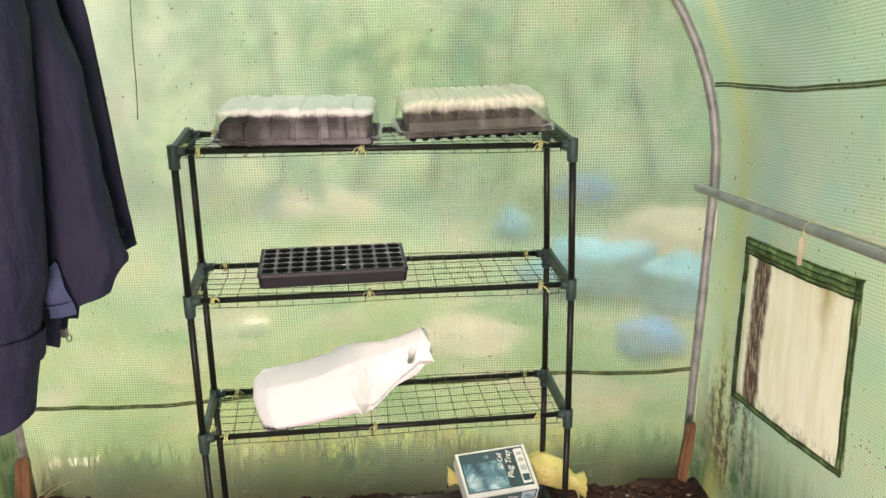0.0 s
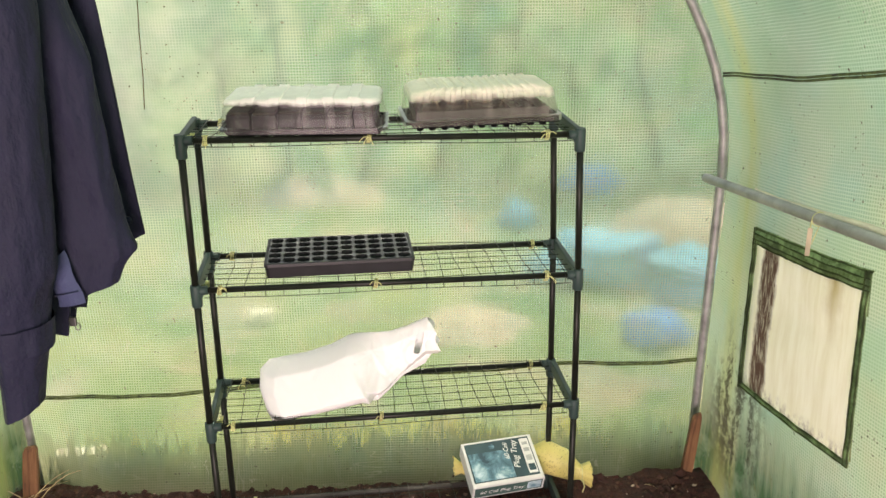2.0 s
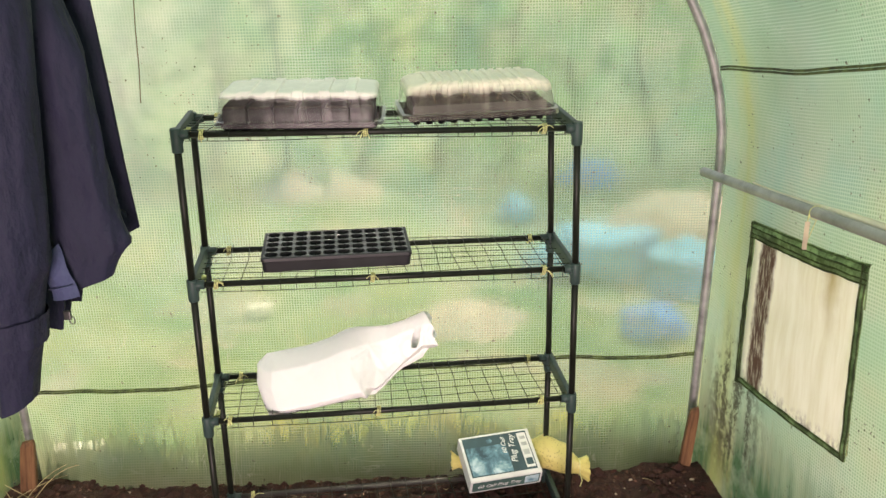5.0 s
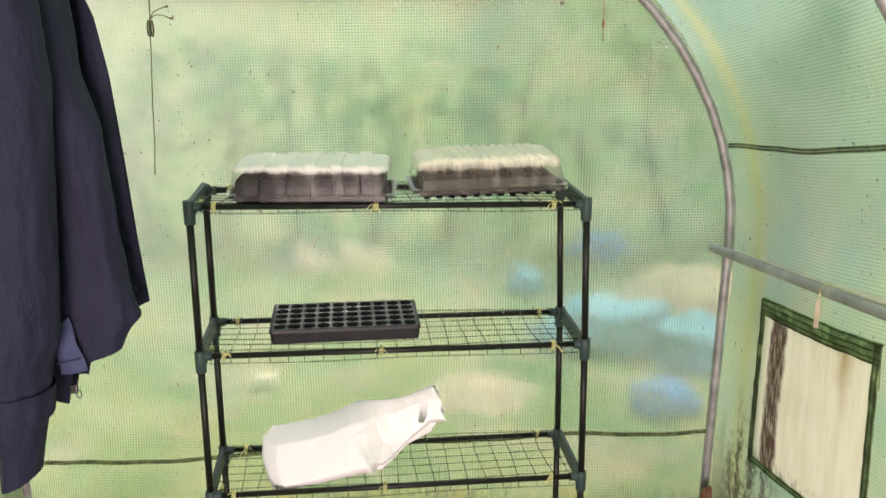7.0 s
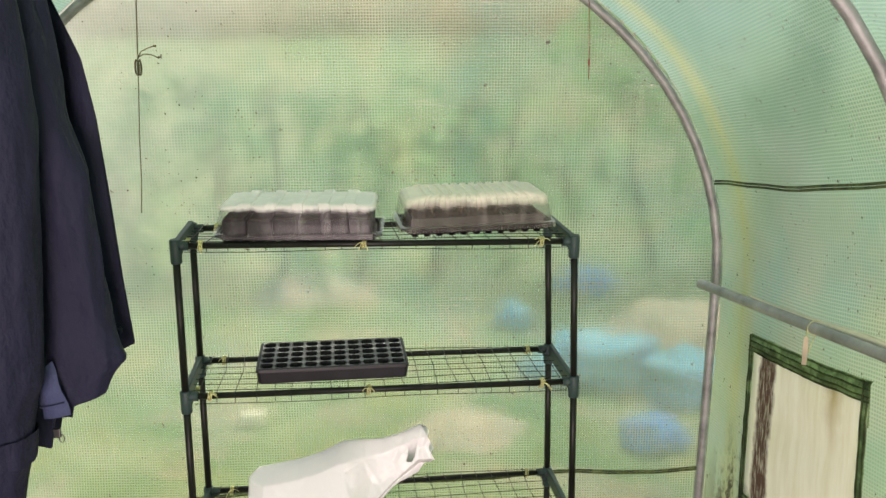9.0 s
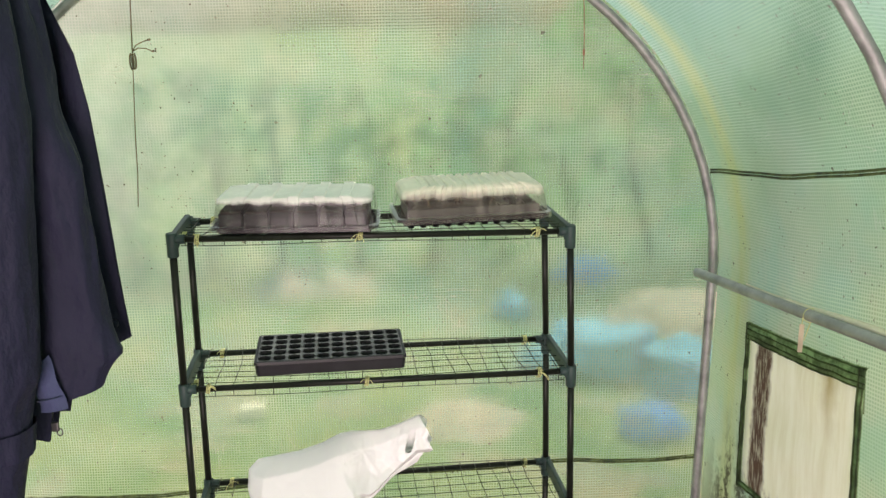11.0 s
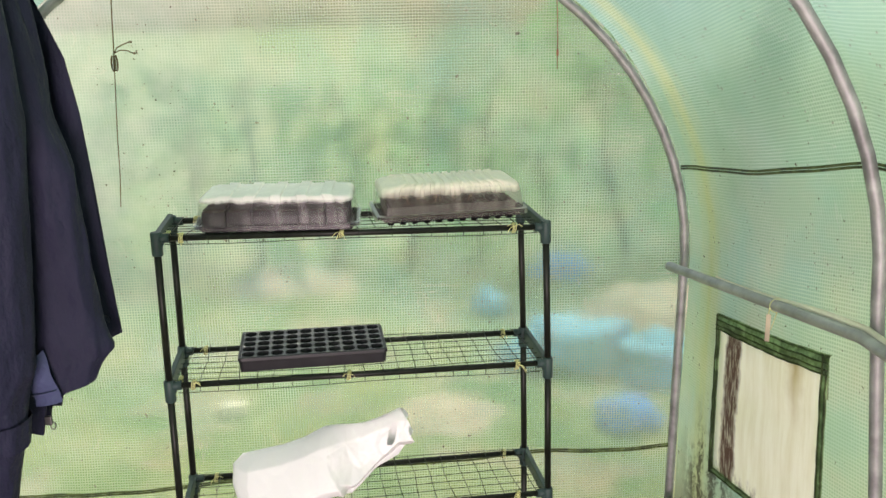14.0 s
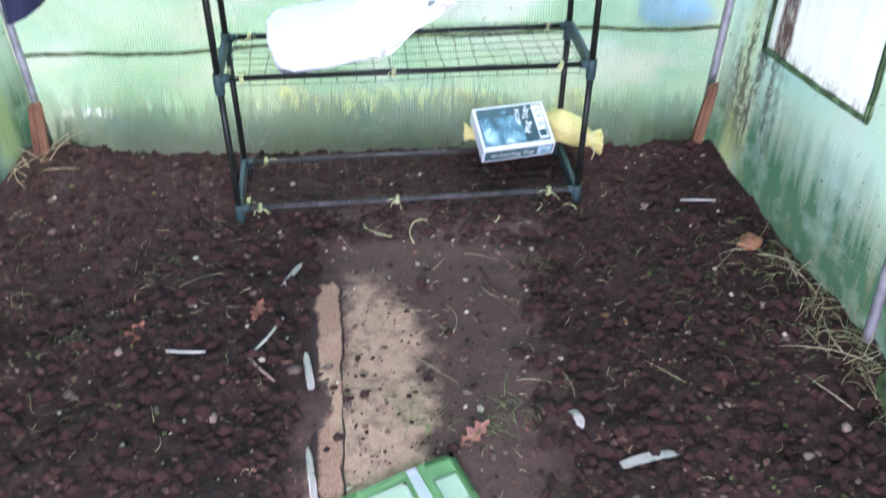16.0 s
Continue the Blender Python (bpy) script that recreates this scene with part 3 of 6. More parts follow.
def lid_mesh(lx, ly, h, ribs, rib_w, rib_h, shoulder):
    """A clear lid: sloping walls that round over into a top, with ribs running up the walls and across, and a flange."""
    bm = bmesh.new()
    hx, hy, r = lx / 2, ly / 2, 0.022
    pitch = (lx - 2 * r) / ribs
    xs = [-hx + r]
    for i in range(ribs):
        c = -hx + r + pitch * (i + 0.5)
        xs += [c - rib_w / 2 - 0.0025, c - rib_w / 2, c + rib_w / 2, c + rib_w / 2 + 0.0025]
    xs.append(hx - r)
    proud = [0.0] + [0.0, 1.0, 1.0, 0.0] * ribs + [0.0]
    levels = [(0.0, 0.0, 0.3), (0.003, h * 0.30, 0.8), (0.008, h * 0.70, 1.0)]
    levels += [(0.008 + shoulder * (1 - math.cos(a)), h * 0.70 + h * 0.30 * math.sin(a), 1.0) for a in steps(0, math.pi / 2, 4)[1:]]
    corner = steps(0, math.pi / 2, 5)
    rings = []
    for inset, z, k in levels:
        ex, ey, q = hx - r - inset * 0.9, hy - inset, r
        wx = (hx - r - inset * 0.9) / (hx - r)
        out = [rib_h * p * k for p in proud]
        top = z > h * 0.9
        ring = [bm.verts.new((x * wx, -ey - (0.3 if top else 1.0) * o, z + (o if top else 0))) for x, o in zip(xs, out)]
        ring += [bm.verts.new((ex + q * math.sin(a), -ey + q - q * math.cos(a), z)) for a in corner[1:]]
        ring += [bm.verts.new((ex + q * math.cos(a), ey - q + q * math.sin(a), z)) for a in corner[:-1]]
        ring += [bm.verts.new((x * wx, ey + (0.3 if top else 1.0) * o, z + (o if top else 0))) for x, o in zip(reversed(xs), reversed(out))]
        ring += [bm.verts.new((-ex - q * math.sin(a), ey - q + q * math.cos(a), z)) for a in corner[1:]]
        ring += [bm.verts.new((-ex - q * math.cos(a), -ey + q - q * math.sin(a), z)) for a in corner[:-1]]
        rings.append(ring)
    n, m = len(rings[0]), len(xs)
    for p, q in zip(rings, rings[1:]):
        for k in range(n):
            bm.faces.new((p[k], p[(k + 1) % n], q[(k + 1) % n], q[k]))
    last = rings[-1]
    front, back = last[:m], list(reversed(last[m + 10:2 * m + 10]))
    for k in range(m - 1):
        bm.faces.new((front[k], front[k + 1], back[k + 1], back[k]))
    bm.faces.new(last[m - 1:m + 11])
    bm.faces.new(last[2 * m + 9:] + [last[0]])
    frustum_ring(bm, ((lx / 2, ly / 2, 0.002, 0.022), (lx / 2 + 0.008, ly / 2 + 0.008, 0.0, 0.024), (lx / 2 + 0.009, ly / 2 + 0.009, -0.012, 0.024)))
    return bm


def propagator(m, label, lx, ly, h, ribs, rib_w, rib_h, lid_mat, fill, taper):
    prop = thing("propagator", m, label, "propagator")
    # base tray: rim, walls, floor, and rows of feet under it
    bm = bmesh.new()
    rings = frustum_ring(bm, ((lx / 2 + 0.005, ly / 2 + 0.005, 0.014, 0.014), (lx / 2 - 0.004, ly / 2 - 0.004, 0.015, 0.012), (lx / 2 - 0.012, ly / 2 - 0.012, 0.002, 0.012)))
    bm.faces.new(rings[-1])
    part("base_tray", bm, BLACK_PLASTIC, prop, "black plastic base tray")
    foot = None
    for i in range(11):
        for j in range(4):
            x, y = (i + 0.5) / 11 * (lx - 0.03) - (lx - 0.03) / 2, (j + 0.5) / 4 * (ly - 0.05) - (ly - 0.05) / 2
            if foot is None:
                foot = part("cell_bottom", sweep([(0, 0, 0.004), (0, 0, -0.009)], 0.011, 8, radii=(0.0115, 0.0075)), BLACK_PLASTIC, prop)
                cup = foot
            else:
                cup = new("cell_bottom", foot.data)
                cup.parent = prop
            cup.location = (x, y, 0)
    fill(prop, lx, ly)
    lid = part("lid", lid_mesh(lx, ly, h, ribs, rib_w, rib_h, taper), lid_mat, prop, "clear ribbed plastic lid, milky towards its top")
    lid.location = (0, 0, 0.021)
    return prop


def fill_blocks(prop, lx, ly):
    """Dark pots of compost side by side."""
    rnd = random.Random(4)
    for i in range(6):
        x0 = -lx / 2 + 0.014 + i * (lx - 0.028) / 6
        w = (lx - 0.028) / 6 - 0.003
        hh = 0.046 + rnd.uniform(-0.004, 0.004)
        for s in (-1, 1):
            pot = part("pot", box(w, ly / 2 - 0.02, hh, (x0 + w / 2, s * (ly / 4 - 0.007), 0.004 + hh / 2), 0.003), POT_GREY, prop, "greyed dark plastic seed pot")
            part("compost", box(w - 0.006, ly / 2 - 0.026, 0.006, (x0 + w / 2, s * (ly / 4 - 0.007), 0.006 + hh), 0.002), COMPOST, pot)


def fill_cells(prop, lx, ly):
    """Compost heaped over part of a black cell tray, with seedling stalks."""
    bm = bmesh.new()
    for i in range(10):
        for j in range(5):
            x, y = -lx / 2 + 0.022 + (i + 0.5) * (lx - 0.044) / 10, -ly / 2 + 0.02 + (j + 0.5) * (ly - 0.04) / 5
            hw, hd = (lx - 0.044) / 20, (ly - 0.04) / 10
            for sx, sy, ex, ey in ((-hw, -hd, hw, -hd), (-hw, -hd, -hw, hd)):
                box(abs(ex - sx) + 0.003, abs(ey - sy) + 0.003, 0.024, (x + (sx + ex) / 2, y + (sy + ey) / 2, 0.026), 0, bm)
    part("cell_tray", bm, DUSTY_TUBE, prop, "dusty grey cell tray")
    rnd = random.Random(9)

    def heap(u, v):
        edge = min(1, (lx / 2 - 0.02 - abs(u)) / 0.015, (ly / 2 - 0.02 - abs(v)) / 0.015)
        h = 0.040 - 0.026 * min(1, max(0, (u - 0.15 * lx) / 0.02))
        return Vector((u, v, 0.008 + max(0, edge) * (h + 0.006 * noise.noise(Vector((u * 60, v * 60, 2))))))
    smooth(part("compost", sheet(heap, steps(-lx / 2 + 0.02, lx / 2 - 0.02, 40), steps(-ly / 2 + 0.02, ly / 2 - 0.02, 24)), COMPOST, prop, "heaped brown compost"))
    bm = bmesh.new()
    for i in range(60):
        x, y = rnd.uniform(-lx / 2 + 0.03, lx * 0.15), rnd.uniform(-ly / 2 + 0.03, ly / 2 - 0.03)
        d = Vector((rnd.uniform(-0.012, 0.012), rnd.uniform(-0.012, 0.012), rnd.uniform(0.012, 0.028)))
        sweep([Vector((x, y, 0.04)), Vector((x, y, 0.04)) + d], 0.0009, 4, bm)
    part("seedlings", bm, DRY, prop, "thin dry seedling stalks")["kind"] = "stuff"


DRY = simple("dry_stalk", (0.22, 0.15, 0.08), 0.8, 0.0, 0.35, 40)
PROP_L = pose(-0.081, 2.066, 1.147, 0, 0.6, 1.6)
PROP_R = pose(0.318, 2.124, 1.150, 0, -0.6, 7.5)
propagator(PROP_L, "seed propagator with clear wide-ribbed lid on the top shelf", 0.366, 0.206, 0.062, 5, 0.024, 0.004, CLEAR_LID, fill_blocks, 0.012)
propagator(PROP_R, "seed propagator with milky-topped fine-ribbed lid on the top shelf", 0.350, 0.200, 0.067, 12, 0.012, 0.0035, MILKY_LID, fill_cells, 0.024)


DUSTY_BLACK = simple("dusty_black_plastic", (0.016, 0.016, 0.019), 0.5, 0.0, 0.4, 30, spec=0.35)
DUST_RIM = simple("dust_on_black_plastic", (0.19, 0.185, 0.20), 0.6, 0.0, 0.4, 40, spec=0.3)


def cell_tray(m):
    """A moulded tray of fifty tapering cells with a skirt."""
    lx, ly, h, nx, ny = 0.360, 0.192, 0.040, 10, 5
    tray = thing("plug_tray", m, "empty black plastic fifty-cell plug tray on wire mesh", "plug tray")
    bm = bmesh.new()
    px, py = (lx - 0.014) / nx, (ly - 0.014) / ny
    for i in range(nx):
        for j in range(ny):
            cx, cy = -lx / 2 + 0.007 + (i + 0.5) * px, -ly / 2 + 0.007 + (j + 0.5) * py
            outer = [bm.verts.new((cx + sx * px / 2, cy + sy * py / 2, h)) for sx, sy in ((1, 1), (0, 1), (-1, 1), (-1, 0), (-1, -1), (0, -1), (1, -1), (1, 0))]
            rings = [outer]
            for r, z, sq in ((0.46, h, 0.75), (0.445, h - 0.003, 0.75), (0.27, 0.004, 0.8)):
                ring = []
                for a in (45, 90, 135, 180, 225, 270, 315, 360):
                    k = 1.04 if a % 90 else 1.0
                    ring.append(bm.verts.new((cx + px * r * k * math.cos(radians(a)) * (1.08 if a % 90 else 1), cy + py * r * k * math.sin(radians(a)) * (1.08 if a % 90 else 1), z)))
                rings.append(ring)
            for p, q in zip(rings, rings[1:]):
                for k in range(8):
                    bm.faces.new((p[k], p[(k + 1) % 8], q[(k + 1) % 8], q[k]))
            bm.faces.new(rings[-1])
    bmesh.ops.remove_doubles(bm, verts=bm.verts, dist=0.0004)
    block = part("cell_block", bm, DUSTY_BLACK, tray)
    block.data.materials.append(DUST_RIM)
    for f in block.data.polygons:
        f.material_index = 1 if f.center.z > h - 0.0005 else 0
    bm = bmesh.new()
    frustum_ring(bm, ((lx / 2 - 0.006, ly / 2 - 0.006, h, 0.006), (lx / 2, ly / 2, h - 0.001, 0.009), (lx / 2 + 0.001, ly / 2 + 0.001, h - 0.008, 0.010),
                      (lx / 2 - 0.001, ly / 2 - 0.001, h - 0.010, 0.010), (lx / 2 - 0.004, ly / 2 - 0.004, 0.004, 0.010)))
    part("skirt", bm, DUSTY_BLACK, tray)
    return tray


cell_tray(pose(-0.027, 2.104, 0.795, 0.0, 0.4, 6.5))


# ---- white bag ----
def bag_material():
    m = Nodes("white_polythene_bag")
    n1, n2 = m.noise(18, 5), m.noise(90, 4)
    c = m.mix(n1, (0.94, 0.94, 0.93), (0.98, 0.98, 0.98))
    nrm = m.bump(m.math("ADD", n1, m.math("MULTIPLY", n2, 0.3)), 0.18, 0.005)
    d = m.principled(c, 0.38, 0.0, nrm)
    t = m.n("ShaderNodeBsdfTranslucent", {"Color": c, "Normal": nrm}).outputs[0]
    return m.done(m.n("ShaderNodeMixShader", {0: 0.05, 1: d, 2: t}).outputs[0])


def along(table, x):
    """Straight pieces between the pairs of a table."""
    if x <= table[0][0]:
        return table[0][1]
    for (xa, va), (xb, vb) in zip(table, table[1:]):
        if x <= xb:
            return va + (vb - va) * (x - xa) / (xb - xa)
    return table[-1][1]


def carrier_bag():
    left = ((0.0, -0.222), (0.16, -0.246), (0.45, -0.246), (0.8, -0.226), (1.0, -0.208))
    right = ((0.0, 0.188), (0.12, 0.200), (0.28, 0.212), (0.42, 0.208), (0.66, 0.224), (0.84, 0.213), (1.0, 0.186))
    top = ((-0.219, 0.536), (-0.118, 0.556), (-0.060, 0.576), (-0.017, 0.599), (0.016, 0.605), (0.092, 0.609), (0.140, 0.624), (0.188, 0.646))
    foot = ((-0.213, 0.400), (-0.150, 0.414), (-0.091, 0.428), (0.000, 0.450), (0.025, 0.456), (0.062, 0.446), (0.086, 0.462), (0.118, 0.488), (0.150, 0.505), (0.186, 0.526))

    def fn(u, v, back):
        xl, xr = along(left, v), along(right, v)
        x = xl + (xr - xl) * u
        zt, zb = along(top, x), along(foot, x)
        z = zt + (zb - zt) * v
        ridge = -0.017 + 0.055 * v + 0.006 * math.sin(9 * v)
        plump = min(1.0, (x - xl) / 0.045) ** 0.6
        swell = plump * (0.046 if x < ridge else max(0.020, 0.046 - 0.026 * (x - ridge) / 0.075))
        y = 2.092 - 0.092 * v * (1.0 if x < ridge else max(0.35, 1 - (x - ridge) / 0.14))
        edge = min(1.0, 5.2 * v, 5.2 * (1 - v)) ** 0.6
        if back:
            y = max(y, 2.0) + swell * edge * 0.9 + 0.006 * min(1.0, 6 * u) + (0.022 * edge if x > ridge else 0.0)
            z = z if y < 1.985 else max(z, 0.436 - 0.02 * v)
            inset = 0.004 * (1 - 2 * v)
            return Vector((x - 0.004 * u + 0.002 * (1 - u), y, z - inset))
        # the loose half tucks under along a slanting crease
        if x > ridge:
            tuck = max(0.0, v - (0.72 + 0.10 * math.sin((x - ridge) * 26)))
            y += 0.20 * tuck * min(1.0, (x - ridge) / 0.015)
        y -= swell * edge
        cell = Vector((x * 1.0 + 0.35 * z, z * 0.8 - 0.25 * x, 0.3)) * 16
        ds = noise.voronoi(cell)[0]
        crease = min(1.0, (ds[1] - ds[0]) / 0.30) - 0.6
        cell2 = Vector((x + 0.2 * z, z - 0.5 * x, 2.3)) * 34
        es = noise.voronoi(cell2)[0]
        crease2 = min(1.0, (es[1] - es[0]) / 0.35) - 0.6
        loose = 0.35 if x < ridge else 1.0
        y -= (0.0050 * crease + 0.0010 * crease2) * edge * loose
        return Vector((x, y, z))

    bag = thing("carrier_bag", Matrix.Identity(4), "crumpled white plastic carrier bag lying on the mesh shelf", "bag")
    white = bag_material()
    bm = sheet(lambda u, v: fn(u, v, False), steps(0, 1, 170), steps(0, 1, 80))
    # punched handle slot near the open end
    gone = []
    for f in bm.faces:
        c = f.calc_center_median()
        a, h = c.x - 0.166 - 0.25 * (c.z - 0.590), c.z - 0.590
        if abs(a / 0.0095) ** 4 + abs(h / 0.027) ** 4 < 1:
            gone.append(f)
    bmesh.ops.delete(bm, geom=gone, context="FACES")
    smooth(part("front_side", bm, white, bag, "creased white front with a punched handle slot"))
    smooth(part("back_side", sheet(lambda u, v: fn(u, v, True), steps(0, 1, 60), steps(0, 1, 40)), white, bag))
    return bag


carrier_bag()

# ---- boxed tray and yellow packet on the lowest shelf ----
CARD_WHITE = simple("white_card", (0.72, 0.74, 0.72), 0.5, 0.0, 0.1, 20)
TEAL = simple("dark_teal_print", (0.030, 0.075, 0.085), 0.6, 0.0, 0.25, 20, spec=0.2)
PRINT_GREEN = simple("dark_green_print", (0.055, 0.12, 0.105), 0.6, 0.0, 0.3, 20, spec=0.2)
GREY_TAB = simple("grey_tab", (0.22, 0.22, 0.26), 0.6, 0.0, 0.1, 30)
GREY_PRINT = simple("grey_print", (0.42, 0.45, 0.45), 0.6, 0.0, 0.3, 60)
INK_WHITE = simple("white_print", (0.80, 0.82, 0.80), 0.5, 0.0, 0.05, 20)


def photo_material():
    """Blurred pale blue photograph of leaves."""
    m = Nodes("pale_blue_photo")
    a, c = m.noise(22, 5, 0.6, dist=0.6), m.noise(110, 4)
    y = m.n("ShaderNodeSeparateXYZ", {0: m.obj()}).outputs[1]
    a = m.math("ADD", a, m.math("MULTIPLY", m.math("SUBTRACT", 0.060, y), 1.6))
    col = m.ramp(a, (0.34, (0.030, 0.075, 0.095)), (0.50, (0.11, 0.27, 0.34)), (0.62, (0.40, 0.60, 0.66)), (0.76, (0.72, 0.84, 0.86)))
    return m.done(m.principled(m.mix(m.math("MULTIPLY", c, 0.25), col, (0.05, 0.12, 0.16)), 0.6, Specular_IOR_Level=0.2))


def lettering(text, size, m, material, parent, width=None):
    """Words in the built-in font as a thin mesh."""
    cu = bpy.data.curves.new("lettering", "FONT")
    cu.body, cu.size, cu.extrude, cu.align_x, cu.align_y, cu.shear = text, size, 0.0002, "CENTER", "CENTER", 0.25
    tmp = new("lettering", cu)
    me = bpy.data.meshes.new_from_object(tmp.evaluated_get(bpy.context.evaluated_depsgraph_get()))
    bpy.data.objects.remove(tmp)
    me.materials.append(material)
    ob = new("lettering", me)
    ob.parent = parent
    ob.matrix_local = m
    return ob


def boxed_tray():
    w, d, h = 0.210, 0.152, 0.053
    # front-left lower corner, leaning back up on the packet behind
    m = Matrix.Translation((0.303, 2.125, 0.066)) @ Matrix.Rotation(radians(13), 4, "Z") @ Matrix.Rotation(radians(21.8), 4, "X") @ Matrix.Rotation(radians(-0.7), 4, "Y")
    carton = thing("carton", m, "white-edged teal carton of plug trays leaning on a yellow packet", "carton")
    part("carton_body", box(w, d, h, (w / 2, d / 2, h / 2), 0.0025), CARD_WHITE, carton)
    e = 0.0006
    part("front_print", box(w - 0.012, 0.001, h - 0.012, (w / 2, -e + 0.0002, h / 2 + 0.001)), PRINT_GREEN, carton, "dark green printed panel")
    part("top_print", box(w - 0.018, d - 0.016, 0.001, (w / 2 - 0.001, d / 2 + 0.001, h + e - 0.0002)), TEAL, carton, "dark teal printed panel")
    part("photo", box(0.118, 0.094, 0.001, (0.071, 0.064, h + e + 0.0004)), photo_material(), carton, "pale blue printed photo of seedlings")
    part("photo", box(0.040, 0.001, 0.032, (w - 0.030, -e - 0.0004, h / 2 + 0.002)), photo_material(), carton, "small pale printed photo")
    part("side_panel", box(0.026, d - 0.034, 0.001, (w - 0.026, d / 2 + 0.004, h + e + 0.0004)), CARD_WHITE, carton, "white printed column")
    for px, py, lx, ly, mat in ((w - 0.026, 0.122, 0.016, 0.010, GREY_PRINT), (w - 0.026, 0.100, 0.016, 0.012, GREY_PRINT), (w - 0.026, 0.072, 0.017, 0.018, GREY_PRINT), (w - 0.026, 0.040, 0.020, 0.022, TEAL)):
        part("print_block", box(lx, ly, 0.001, (px, py, h + e + 0.001)), mat, carton)
    part("white_edge", box(w - 0.010, 0.011, 0.001, (w / 2, 0.0075, h + e + 0.0006)), CARD_WHITE, carton, "white border along the front edge")
    part("badge", sweep([(0.085, 0.127, h + e), (0.085, 0.127, h + e + 0.0008)], 0.009, 16), photo_material(), carton, "round printed badge")
    lettering("60 Cell Plug Tray", 0.0185, Matrix.Translation((0.085, -e - 0.0006, h / 2)) @ Matrix.Rotation(radians(90), 4, "X"), INK_WHITE, carton)
    lettering("60 Cell", 0.019, Matrix.Translation((0.124, 0.104, h + e + 0.0014)) @ Matrix.Rotation(radians(84), 4, "Z"), INK_WHITE, carton)
    lettering("Plug Tray", 0.025, Matrix.Translation((0.147, 0.090, h + e + 0.0014)) @ Matrix.Rotation(radians(84), 4, "Z"), INK_WHITE, carton)
    return carton


boxed_tray()


def packet_material():
    m = Nodes("yellow_perforated_plastic")
    v = m.n("ShaderNodeTexVoronoi", {"Scale": 150.0, "Vector": m.obj()})
    dots = m.math("LESS_THAN", v.outputs["Distance"], 0.24)
    n = m.noise(20, 5)
    c = m.mix(n, (0.58, 0.50, 0.13), (0.74, 0.67, 0.27))
    c = m.mix(m.math("MULTIPLY", dots, m.ramp(m.noise(12, 3), (0.42, 0.25), (0.58, 0.9))), c, (0.17, 0.13, 0.03))
    return m.done(m.principled(c, 0.5, 0.0, m.bump(m.math("SUBTRACT", n, m.math("MULTIPLY", dots, 0.4)), 0.5, 0.004)))


def yellow_packet():
    pk = thing("packet", Matrix.Identity(4), "yellow speckled plastic packet gathered at both ends", "packet")
    mat = packet_material()
    # along x: middle and half sizes, pinched at the ends
    st = ((0.255, 2.245, 0.098, 0.026, 0.026), (0.275, 2.245, 0.092, 0.016, 0.016), (0.30, 2.265, 0.076, 0.028, 0.022), (0.38, 2.275, 0.078, 0.034, 0.024), (0.48, 2.282, 0.092, 0.036, 0.034),
          (0.53, 2.262, 0.112, 0.046, 0.054), (0.585, 2.235, 0.105, 0.042, 0.045), (0.622, 2.200, 0.098, 0.018, 0.022), (0.648, 2.195, 0.094, 0.030, 0.036))

    def at(s):
        f = s * (len(st) - 1)
        i = min(int(f), len(st) - 2)
        return [p * (1 - f + i) + q * (f - i) for p, q in zip(st[i], st[i + 1])]

    def fn(s, a):
        x, y, z, d, h = at(s)
        v = Vector((x * 20, math.cos(a) * 2, math.sin(a) * 2))
        pleat = 0.25 * math.sin(9 * a) * max(0, abs(s - 0.5) * 2 - 0.55)
        r = 1 + 0.12 * noise.noise(v) + pleat
        return Vector((x + 0.006 * noise.noise(v * 1.7), y + d * r * math.cos(a), max(0.053, z + h * r * math.sin(a))))
    part("packet_body", sheet(fn, steps(0, 1, 40), steps(0, 2 * math.pi, 36)), mat, pk)
    bm = sweep([Vector((0.622, 2.200, 0.098)) + Vector((0, 0.020 * math.cos(a), 0.024 * math.sin(a))) for a in steps(0, 6.3, 14)], 0.0018, 5)
    sweep([(0.622, 2.180, 0.09), (0.628, 2.172, 0.07), (0.622, 2.170, 0.052)], 0.0016, 5, bm)
    part("string_tie", bm, TWINE, pk, "pale twine tie")
    return pk


yellow_packet()


# ---- jacket ----
def cloth_material(name, color, sheen):
    m = Nodes(name)
    n1, n2 = m.noise(14, 4), m.noise(160, 3)
    c = m.mix(n1, tuple(x * 0.75 for x in color), tuple(x * 1.3 for x in color))
    h = m.math("ADD", m.math("MULTIPLY", n1, 2.0), m.math("MULTIPLY", n2, 0.3))
    return m.done(m.principled(c, 0.72, 0.0, m.bump(m.math("ADD", h, m.math("MULTIPLY", m.noise(1.0, 4, 0.5, vec=m.scaled(m.obj(), (26, 26, 9))), 3.0)), 0.5, 0.008), Specular_IOR_Level=0.2, Sheen_Weight=sheen, Sheen_Roughness=0.5))


NAVY = cloth_material("navy_cloth", (0.0125, 0.0135, 0.032), 0.02)
LINING = cloth_material("pale_blue_lining", (0.042, 0.054, 0.115), 0.1)
DARK_METAL = simple("dark_metal", (0.08, 0.08, 0.08), 0.4, 0.8, 0.2, 40)


def lerp_rows(rows, z):
    """Values of rows (z, ...) at height z; rows run downwards."""
    if z >= rows[0][0]:
        return rows[0][1:]
    for p, q in zip(rows, rows[1:]):
        if z >= q[0]:
            k = (p[0] - z) / (p[0] - q[0])
            return [a * (1 - k) + c * k for a, c in zip(p[1:], q[1:])]
    return rows[-1][1:]


